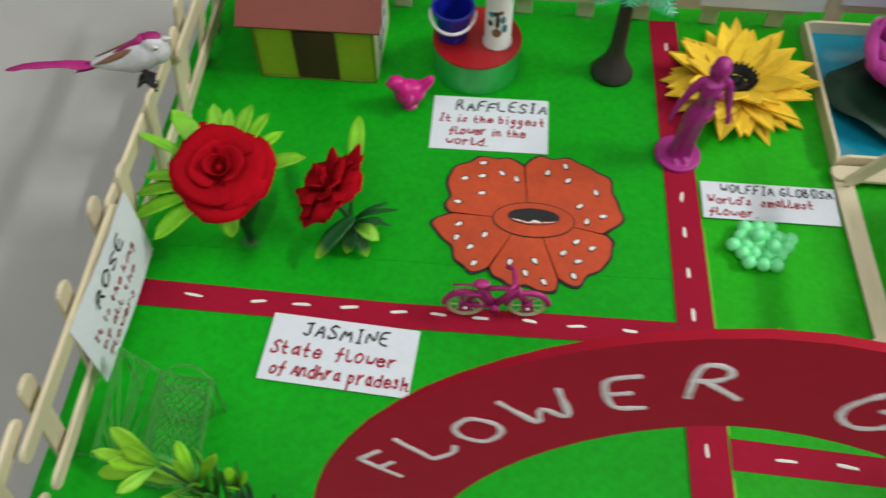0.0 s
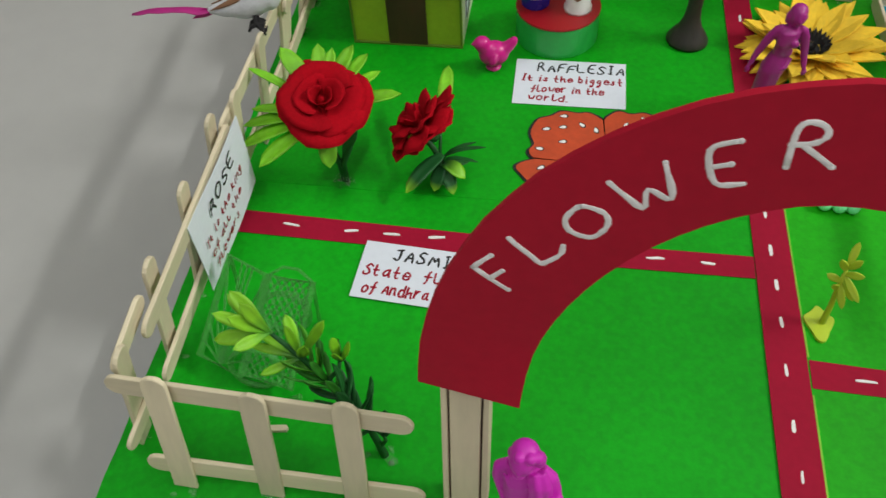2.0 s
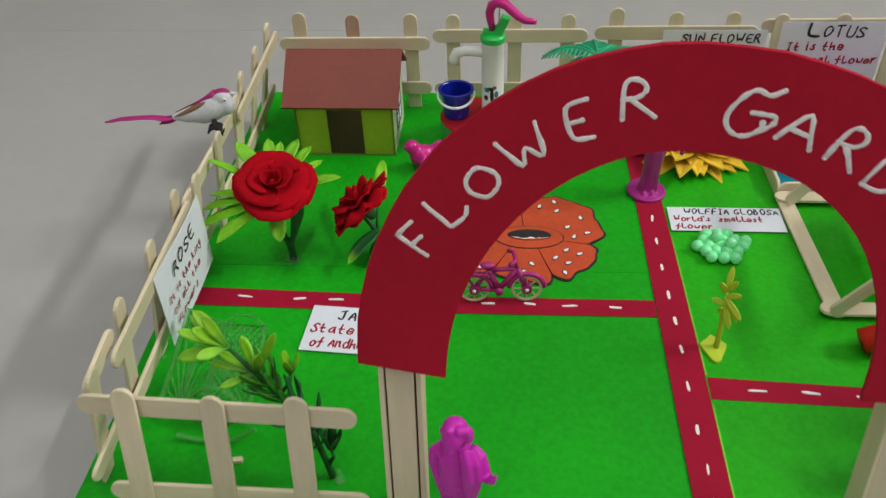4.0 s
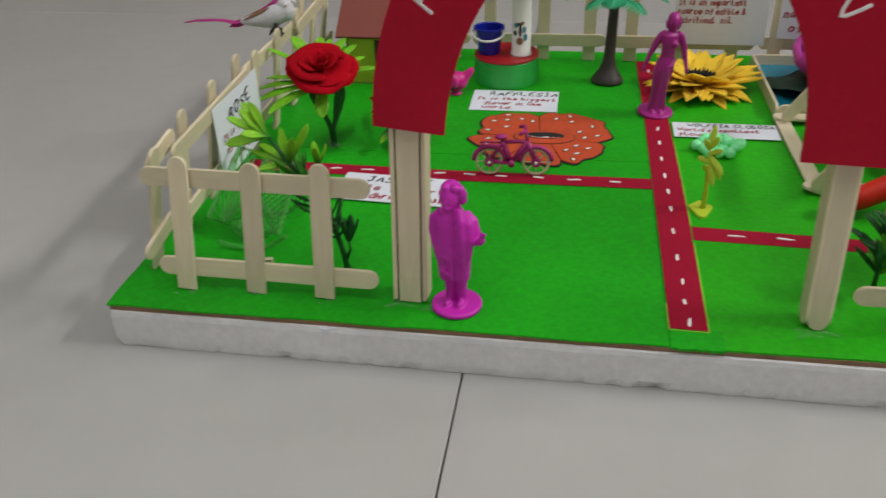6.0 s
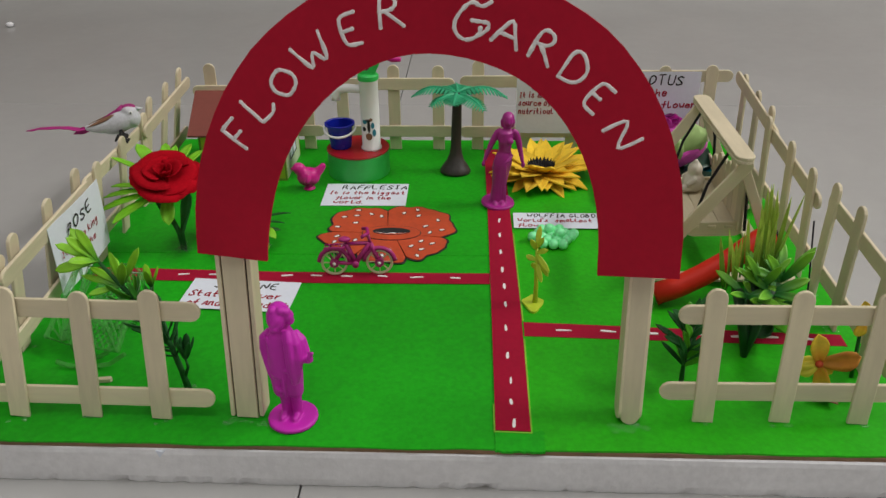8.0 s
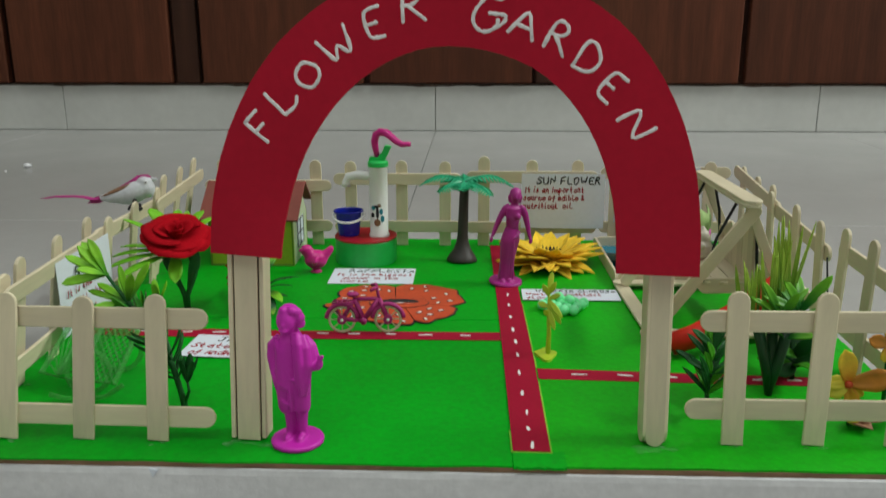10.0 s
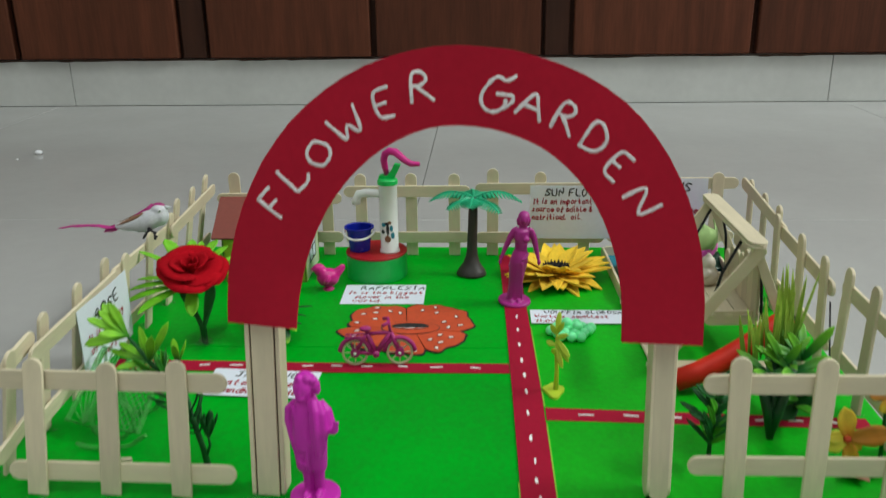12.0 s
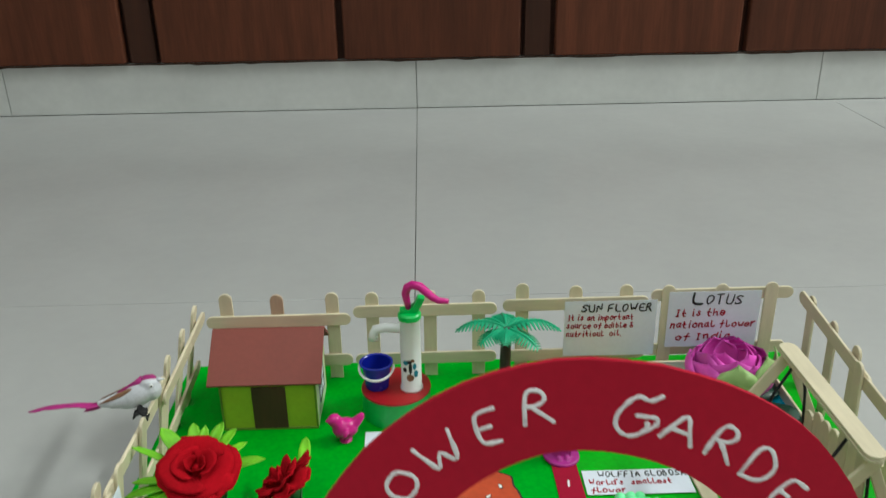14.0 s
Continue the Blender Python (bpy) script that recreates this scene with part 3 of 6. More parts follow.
# west side, leaning in; the pickets of the middle panel stand inside its rails
A_TOPS = ((0.385, 0.208, 0.945), (0.773, 0.19, 0.985), (1.169, 0.2, 1.0), (1.575, 0.19, 1.01))
B_TOPS = ((1.80, 0.225, 0.965), (2.215, 0.235, 0.97), (2.64, 0.235, 0.985))
C_TOPS = ((2.80, 0.235, 1.05), (3.15, 0.24, 1.05), (3.46, 0.25, 1.07))
fence("pale wooden craft stick fence panel holding a card", G1, [((0.095, y - 0.02, TOP), (x, y, z)) for y, x, z in A_TOPS],
      [((0.172, 0.345, 0.845), (0.182, 0.66, 0.90)), ((0.222, 0.52, 0.83), (0.218, 1.66, 0.86)), ((0.118, 0.235, 0.385), (0.175, 0.52, 0.50)), ((0.155, 0.56, 0.40), (0.155, 1.70, 0.45))], (-1, 0, 0.12))
fence("pale wooden craft stick fence panel under the bird", G1, [((0.14, y - 0.02, TOP), (x, y, z)) for y, x, z in B_TOPS],
      [((0.192, 1.62, 0.855), (0.197, 2.72, 0.845)), ((0.142, 1.74, 0.43), (0.142, 2.80, 0.43))], (-1, 0, 0.12))
fence(STAND, G1, [((0.10, y - 0.02, TOP), (x, y, z)) for y, x, z in C_TOPS],
      [((0.245, 2.57, 0.85), (0.26, 3.62, 0.91)), ((0.165, 2.62, 0.42), (0.15, 3.70, 0.45))], (-1, 0, 0.12))
# east side
fence(STAND, G1, [((4.72, y - 0.02, TOP), (4.745, y, z)) for y, z in ((0.66, 0.99), (1.087, 1.03), (1.44, 1.004))],
      [((4.755, 0.40, 0.83), (4.755, 1.53, 0.86)), ((4.745, 0.4, 0.43), (4.745, 1.54, 0.43))], (-1, 0, 0))
fence(STAND, G1, [((4.72, y - 0.02, TOP), (4.695, y, z)) for y, z in ((1.70, 0.985), (2.106, 1.0), (2.6, 0.985))] + [((4.775, y - 0.02, TOP), (4.765, y, z)) for y, z in ((2.78, 1.0), (3.12, 1.0), (3.48, 1.02))],
      [((4.725, 1.58, 0.80), (4.725, 2.70, 0.87)), ((4.735, 2.5, 0.865), (4.735, 3.62, 0.965)), ((4.74, 1.58, 0.43), (4.74, 2.7, 0.44)), ((4.74, 2.66, 0.43), (4.74, 3.7, 0.45))], (-1, 0, 0))
# north side
for xs, x0, x1, zr, zp, front in (((0.399, 0.784, 1.203), 0.24, 1.338, 0.785, (1.022, 0.997, 1.004), True), ((1.506, 1.947, 2.321), 1.36, 2.455, 0.848, (1.002, 1.004, 0.995), True),
                                  ((2.655, 3.064, 3.452), 2.503, 3.625, 0.872, (1.047, 1.02, 1.02), True), ((3.778, 4.19, 4.57), 3.65, 4.75, 0.905, (1.0, 0.997, 1.011), False)):
    y, off = 3.75, (-0.022 if front else 0.022)
    panel = fence(STAND, G1, [((x, y + 0.002, TOP), (x, y, z)) for x, z in zip(xs, zp)],
          [((x0, y + off, zr), (x1, y + off, zr + 0.005)), ((x0, y + off, 0.43), (x1, y + off, 0.435))], (0, -1, 0))
    if x0 < 1:
        stained = min((c for c in panel.children if c.name.startswith("picket")), key=lambda c: abs(c.location.x + panel.location.x - 0.0784))
        stained.data = stained.data.copy()
        stained.data.materials[0] = M_REDSTICK
        stained["label"] = "reddish stained picket"

# ---- entrance arch ----
def lean(x, z, out=0.0):
    """A place on the leaning card of the arch; out: in front of it."""
    f = min(1, max(0, (x - 2.3) / 0.8))
    bulge = 0.047 * f * f * (3 - 2 * f)
    curl = 0.05 * min(1, max(0, (1.38 - z) / 0.22)) * min(1, max(0, (x - 1.37) / 0.336)) if x < 1.9 else 0
    return V((x, 0.275 + 0.08 * (z - 1.16) - bulge - curl - out, z + 0.08 * out))


arch = thing("entrance_arch", "red card arch lettered in white on two wooden posts", "arch", place(2.47, 0.2, TOP))


def ring_point(a, rx, rz, cx, cz, p):
    c, s = math.cos(a), math.sin(a)
    return cx + rx * math.copysign(abs(c) ** (2 / p), c), cz + rz * abs(s) ** (2 / p)


def foot(x):
    return 1.158 - 0.036 * (x - 1.369)


outer = [ring_point(math.pi * k / 34, 1.105, 1.303, 2.474, 1.115, 2.1 + 0.16 * min(1, max(0, (17 - k) / 7))) for k in range(35)]
inner = [ring_point(math.pi * k / 34, 0.753, 0.962, 2.458, 1.115, 2.24 - 0.28 * min(1, max(0, (k - 12) / 8))) for k in range(35)]
outer = [(x + 0.006 * noise.noise(V((i * 0.9, 1, 0))), max(z + 0.006 * noise.noise(V((i * 0.9, 5, 0))), foot(x))) for i, (x, z) in enumerate(outer)]
inner = [(x, max(z, foot(x))) for x, z in inner]
outer[0], outer[-1] = (3.58, foot(3.58)), (1.369, foot(1.369))
inner[0], inner[-1] = (3.211, foot(3.211)), (1.705, foot(1.705))
bm = bmesh.new()
COLS = 8
sheets = []
for d in (0.0, -0.022):
    sheets.append([[bm.verts.new(lean(xo + (xi - xo) * c / COLS, zo + (zi - zo) * c / COLS, d)) for c in range(COLS + 1)] for (xo, zo), (xi, zi) in zip(outer, inner)])
front, back = sheets
for k in range(34):
    for c in range(COLS):
        bm.faces.new((front[k][c], front[k + 1][c], front[k + 1][c + 1], front[k][c + 1]))
        bm.faces.new((back[k + 1][c], back[k][c], back[k][c + 1], back[k + 1][c + 1]))
    for c in (0, COLS):
        bm.faces.new((front[k + 1][c], front[k][c], back[k][c], back[k + 1][c]))
for k in (0, 34):
    for c in range(COLS):
        bm.faces.new((front[k][c], front[k][c + 1], back[k][c + 1], back[k][c]))
ob = part("arch_panel", bm, M_ARCH, arch, "deep red card panel", m=rel(arch), smooth=True)
ob.data.set_sharp_from_angle(angle=radians(40))

# hand-painted capitals as strokes on a grid of 4 by 6
GLYPH = {"F": "06 00|06 36|03 23", "L": "06 01 00 30 41", "O": "26 15 04 02 11 20 31 42 44 35 26", "W": "06 10 24 30 46", "E": "36 06 00 30|03 23",
         "R": "00 06 26 35 34 23 03|13 40", "G": "46 35 26 15 03 01 10 20 31 32|23 33 43 42 31", "A": "00 26 40|12 32", "D": "00 06 26 44 42 30 00", "N": "00 06 40 46"}
SIGN = (("F", 1.633, 1.741, 50), ("L", 1.727, 1.857, 44), ("O", 1.84, 1.954, 20), ("W", 1.976, 2.074, 33), ("E", 2.143, 2.176, 16), ("R", 2.303, 2.248, 5),
        ("G", 2.635, 2.214, -5), ("A", 2.787, 2.177, -21), ("R", 2.934, 2.115, -27), ("D", 3.064, 2.03, -29), ("E", 3.166, 1.902, -43), ("N", 3.272, 1.75, -62))
for n, (ch, x, z, turn) in enumerate(SIGN):
    bm = bmesh.new()
    rg = random.Random(n)
    c, s = math.cos(radians(turn)), math.sin(radians(turn))
    sx, sz = {"G": (0.15, 0.17), "W": (0.15, 0.14), "D": (0.105, 0.14), "O": (0.12, 0.135), "N": (0.115, 0.135), "A": (0.115, 0.13)}.get(ch, (0.1, 0.135))
    sx, sz = sx * 0.94, sz * 0.94
    for stroke in GLYPH[ch].split("|"):
        raw = [V(((int(q[0]) - 2) / 4 * sx, (int(q[1]) - 3) / 6 * sz, 0)) for q in stroke.split()]
        pts = []
        for a, b in zip(raw, raw[1:]):
            pts += [a.lerp(b, f / 4) for f in range(4)]
        pts.append(raw[-1])
        for _ in range(9 if ch == "O" else 5 if ch in "GDR" else 2):
            first, last = ((pts[-2] + 2 * pts[0] + pts[1]) / 4,) * 2 if ch == "O" else (pts[0], pts[-1])
            pts = [first] + [(pts[i - 1] + 2 * pts[i] + pts[i + 1]) / 4 for i in range(1, len(pts) - 1)] + [last]
        pts = [p + V((0.004 * noise.noise(V((p.x * 14, p.y * 14, n))), 0.004 * noise.noise(V((p.x * 14, p.y * 14, n + 9))), 0)) for p in pts]
        wid = [0.0080 * (1 + 0.5 * noise.noise(V((i * 0.55, n, 3)))) for i in range(len(pts))]
        tube(bm, pts, wid, 10, flat=0.3)
        for e in (0, -1):
            blob(bm, pts[e], (wid[e] * 1.12, wid[e] * 1.12, wid[e] * 0.33), seg=10)
    for v in bm.verts:
        p = v.co
        v.co = lean(x + p.x * c - p.y * s, z + p.x * s + p.y * c, 0.001 + p.z)
    part("letter", bm, M_LETTER, arch, smooth=True, m=rel(arch))

for x, top, flip in ((1.516, 1.36, 1), (3.425, 1.3, -1)):
    b, t = V((x, 0.245, TOP)), V((x + 0.006, 0.392, top))
    bm = bmesh.new()
    hx = 0.066 if flip > 0 else 0.042
    for v in box(bm, (2 * hx, 0.096, 1), (0, 0, 0)):
        p = b + V((0, 0, 0.015)) if v.co.z < 0 else t - V((0, 0, 0.04))
        v.co = V((p.x + v.co.x, p.y + v.co.y, p.z))
    part("post_core", bm, M_SCUFF, arch, "dark brown cardboard core", m=rel(arch))
    for dx, dy, face, w in ((0, -0.055, (0, -1, 0.14), 0.108 if flip > 0 else 0.092), (0, 0.055, (0, -1, 0.14), 0.118 if flip > 0 else 0.1), (-0.073 if flip > 0 else -0.047, 0, (1, 0, 0), 0.13), (0.073 if flip > 0 else 0.047, 0, (1, 0, 0), 0.13)):
        dz = 0.0 if dx == 0 else 0.012
        wstick("post", arch, b + V((dx, dy, 0)), t + V((dx, dy, -dz)), face, width=w, thick=0.022, cut=(flip > 0))
bm = bmesh.new()
rg = random.Random(8)
for x in (1.516, 3.425):
    for k in range(9):
        r = rg.uniform(0.012, 0.026)
        blob(bm, (x + rg.uniform(-0.11, 0.11), 0.16 + rg.uniform(-0.04, 0.03), TOP + 0.001), (r * 1.2, r * 0.7, r * 0.45), seg=10)
tagged(part("glue", bm, M_GLUE, arch, "clear dried glue at the feet", smooth=True, m=rel(arch)), kind="stuff")

# ---- lettered cards ----
paper_card("paper_card", "white paper card on the rafflesia lying on the green paper", 0.645, 0.392, place(1.474, 2.612, TOP + 0.004, 0, 0, 0.6),
           ("RAFFLESIA", 0.13, 0.29, 0.5), [("It is the biggest", 0.04, 0.2, 0.58), ("flower in the", 0.1, 0.11, 0.42), ("world.", 0.09, 0.035, 0.22)], 0.098, 0.08)
paper_card("paper_card", "white paper card on jasmine lying beside the road", 0.70, 0.345, place(0.826, 1.178, TOP + 0.009, 0, 0, -3.5),
           ("JASMINE", 0.16, 0.245, 0.4), [("State  flower", 0.03, 0.14, 0.58), ("of Andhra pradesh", 0.05, 0.035, 0.64)], 0.095, 0.095)
paper_card("paper_card", "white paper card on wolffia globosa beside the green beads", 0.69, 0.238, place(2.922, 2.26, TOP + 0.012, 0, 0, 0),
           ("WOLFFIA GLOBOSA", 0.1, 0.17, 0.57), [("World's  smallest", 0.03, 0.095, 0.53), ("flower.", 0.03, 0.02, 0.24)], 0.072, 0.075)
paper_card("paper_card", "white paper card on the sunflower fixed to the fence", 0.706, 0.475, place(2.974, 3.69, 0.435, 90, 0, 0),
           ("SUN FLOWER", 0.13, 0.385, 0.53), [("It is an important", 0.025, 0.315, 0.5), ("source of edible &", 0.02, 0.245, 0.51), ("nutritioul  oil.", 0.02, 0.175, 0.42)], 0.085, 0.068, bend=0.004)
paper_card("paper_card", "white paper card on the lotus fixed to the fence", 0.706, 0.475, place(3.766, 3.69, 0.495, 90, 0, 0),
           ("LOTUS", 0.19, 0.37, 0.28), [("It is the", 0.06, 0.27, 0.38), ("national flower", 0.03, 0.17, 0.65), ("of India", 0.08, 0.065, 0.42)], 0.105, 0.085, bend=0.004, initial=0.075)
paper_card("paper_card", "white paper card on the rose hanging inside the fence", 0.70, 0.455, place(0.234, 1.035, 0.415, 90, 0, 90) @ pose(0, 0, 0, 0.8, 0, 0),
           ("ROSE", 0.19, 0.32, 0.33), [("It is the king", 0.07, 0.225, 0.5), ("of all the", 0.09, 0.14, 0.42), ("flowers", 0.10, 0.06, 0.32)], 0.095, 0.06, bend=0.008)

# ---- rafflesia cut-out ----
raff = thing("rafflesia_cutout", "flat orange card rafflesia with white spots and black outlines", "cut-out flower", place(2.04, 2.168, TOP))


# two notches and three swellings along the edge of each petal
LOBES = {97: (0.88, 1.08, 1.22, 1.0, 0.9), -9: (0.83, 1.03, 1.17, 1.1, 0.88), 178: (0.9, 1.09, 1.0, 1.08, 0.89), 237: (0.9, 0.98, 1.02, 1.08, 0.92), 293: (0.92, 1.07, 1.02, 1.0, 0.84)}


def blossom_radius(a, a0, a1):
    key = min(LOBES, key=lambda q: abs(q - math.degrees(a0)))
    f = min(1, max(0, (a - a0) / (a1 - a0)))
    at = (0, 0.16, 0.52, 0.86, 1)
    k = max(i for i in range(4) if f >= at[i])
    g = (f - at[k]) / (at[k + 1] - at[k])
    g = math.sin(g * math.pi / 2) if k == 0 else 1 - math.cos(g * math.pi / 2) if k == 3 else g * g * (3 - 2 * g)
    lobe = LOBES[key][k] + (LOBES[key][k + 1] - LOBES[key][k]) * g
    return lobe * (1 + 0.022 * math.sin(13 * a + 3 * a0) + 0.012 * math.sin(23 * a + a0)) / math.hypot(math.cos(a) / 0.455, math.sin(a) / 0.395)


def sector(a0, a1, grow, r0=0.1):
    out = [(r0 * 1.6 * math.cos(a), r0 * math.sin(a)) for a in (radians(a1 - (a1 - a0) * k / 6) for k in range(7))]
    for k in range(41):
        a = radians(a0 + (a1 - a0) * k / 40)
        r = blossom_radius(a, radians(a0), radians(a1)) * grow
        out.append((r * math.cos(a), r * math.sin(a)))
    return out


bm = bmesh.new()
SECT = ((97, 178), (-9, 97), (178, 237), (237, 293), (293, 351))
for a0, a1 in SECT:
    slab(bm, sector(a0 - 0.8, a1 + 0.8, 1.016), 0.001, 0.006)
part("outline", bm, M_INK, raff, "black drawn outline")
rg = random.Random(11)
for a0, a1 in SECT:
    bm = bmesh.new()
    slab(bm, sector(a0 + 0.7, a1 - 0.7, 0.987), 0.006, 0.0105)
    petal = part("petal", bm, M_ORANGE, raff)
    count, tries, got = (7 if a1 - a0 > 70 else 5), 0, []
    while len(got) < count and tries < 300:
        tries += 1
        a = radians(rg.uniform(a0 + 10, a1 - 10))
        r = blossom_radius(a, radians(a0), radians(a1)) * rg.uniform(0.58, 0.9)
        p = V((r * math.cos(a), r * math.sin(a), 0))
        if all((p - q).length > 0.085 for q in got):
            got.append(p)
            t = a + rg.gauss(0.5, 0.5)
            for grow, z, m in ((1.0, 0.0115, M_INK), (0.7, 0.0130, M_WHITE)):
                bm = bmesh.new()
                ca, sa = math.cos(t), math.sin(t)
                oval = [(0.0265 * grow * math.cos(b) + 0.003 * (1 - grow), 0.0145 * grow * (1 - 0.35 * math.cos(b)) * math.sin(b) + 0.006 * (1 - grow)) for b in (math.pi * k / 7 for k in range(14))]
                slab(bm, [(p.x + x * ca - y * sa, p.y + x * sa + y * ca) for x, y in oval], 0.0105, z)
                part("spot" if grow < 1 else "spot_outline", bm, m, raff)
for name, rx, ry, cy, z0, z1, m in (("centre_outline", 0.212, 0.112, 0.0, 0.0105, 0.0122, M_INK), ("centre", 0.205, 0.105, 0.0, 0.0122, 0.0145, M_ORANGE), ("mouth", 0.134, 0.053, 0.018, 0.0145, 0.016, M_INK),
                                    ):
    bm = bmesh.new()
    slab(bm, [(0.015 + rx * math.cos(b), cy + ry * math.sin(b)) for b in (math.pi * k / 16 for k in range(32))], z0, z1)
    part(name, bm, m, raff)
for m, lift, z in ((M_WHITE, 1.0, 0.0172), (M_ORANGE, 0.55, 0.0182)):
    bm = bmesh.new()
    arc = [radians(205 + 130 * k / 14) for k in range(15)]
    edge = [(0.018 + 0.126 * math.cos(b), 0.018 + 0.049 * math.sin(b)) for b in arc]
    torn = [(x, y + lift * (0.004 + 0.022 * (1 - abs(k - 7) / 7) * rg.uniform(0.25, 1.2))) for k, (x, y) in enumerate(edge)]
    slab(bm, edge + torn[::-1], 0.016, z)
    part("mouth_lining", bm, m, raff, "torn paper edge in the mouth")

# ---- toy bicycle on the side road ----
bike = thing("toy_bicycle", "purple plastic toy bicycle with clear wheels on the road", "toy bicycle", place(1.887, 1.6, TOP + 0.006, -4, 0, 3.5))
R = 0.088
bm = bmesh.new()
A, B, C, S, Hd = V((-0.142, 0, R)), V((0.148, 0, R)), V((-0.005, 0, 0.08)), V((-0.06, 0, 0.218)), V((0.092, 0, 0.222))
for a, b, r in ((A, C, 0.015), (A, S, 0.014), (C, S, 0.017), (C, Hd, 0.017), (S, Hd, 0.013), (Hd, B, 0.017)):
    tube(bm, [a, b], r, 8)
tube(bm, [V((C.x, -0.03, C.z)), V((C.x, 0.03, C.z))], 0.022, 12)
part("frame", bm, M_BIKE, bike, smooth=True)
bm = bmesh.new()
blob(bm, (-0.07, 0, 0.25), (0.04, 0.028, 0.018))
tube(bm, [S, V((-0.065, 0, 0.25))], 0.008, 8)
part("saddle", bm, M_BIKE, bike, smooth=True)
bm = bmesh.new()
tube(bm, [Hd, V((0.082, 0, 0.285))], 0.010, 8)
tube(bm, [V((0.045, -0.07, 0.292)), V((0.074, -0.048, 0.302)), V((0.082, 0, 0.285)), V((0.074, 0.048, 0.302)), V((0.045, 0.07, 0.292))], 0.0115, 8)
part("handlebar", bm, M_BIKE, bike, smooth=True)
for c in (A, B):
    bm = bmesh.new()
    tube(bm, [c + (R + 0.010) * V((math.cos(a), 0, math.sin(a))) for a in (radians(5 + 170 * k / 14) for k in range(15))], 0.015, 8)
    part("mudguard", bm, M_BIKE, bike, smooth=True)
    bm = bmesh.new()
    tube(bm, [c + (R - 0.008) * V((math.cos(a), 0, math.sin(a))) for a in (2 * math.pi * k / 28 for k in range(28))], 0.009, 8, closed=True)
    wheel = part("wheel", bm, M_CREAM, bike, "clear cream plastic wheel", smooth=True)
    for k in range(8):
        bm = bmesh.new()
        a = math.pi * k / 4
        tube(bm, [c + 0.02 * V((math.cos(a), 0, math.sin(a))), c + (R - 0.01) * V((math.cos(a), 0, math.sin(a)))], 0.0045, 6)
        part("spoke", bm, M_CREAM, wheel)
    bm = bmesh.new()
    tube(bm, [c + V((0, -0.022, 0)), c + V((0, 0.022, 0))], 0.03, 12)
    part("hub", bm, M_BIKE, wheel)
    bm = bmesh.new()
    blob(bm, c + V((0, -0.024, 0)), (0.011, 0.006, 0.011), seg=8)
    part("axle_cap", bm, M_WHITE, wheel, smooth=True)
bm = bmesh.new()
tube(bm, [V((-0.20, -0.03, 0.2)), V((-0.07, -0.03, 0.205)), V((-0.07, 0.03, 0.205)), V((-0.20, 0.03, 0.2))], 0.006, 6, closed=True)
for x in (-0.17, -0.14, -0.11):
    tube(bm, [V((x, -0.03, 0.203)), V((x, 0.03, 0.203))], 0.004, 6)
tube(bm, [V((-0.19, 0, 0.2)), A], 0.006, 6)
part("carrier", bm, M_BIKE, bike, smooth=True)

# ---- plastic figurines, each one plain mesh ----
def figurine(name, label, at, material, shape, voxel=0.00075):
    bm = bmesh.new()
    shape(bm)
    ob = part(name, bm, material, smooth=True, m=at)
    md = ob.modifiers.new("blend", "REMESH")
    md.mode, md.voxel_size, md.use_smooth_shade = "VOXEL", voxel, True
    md = ob.modifiers.new("soft", "SMOOTH")
    md.iterations, md.factor = 3, 0.5
    return tagged(ob, label, "figurine")


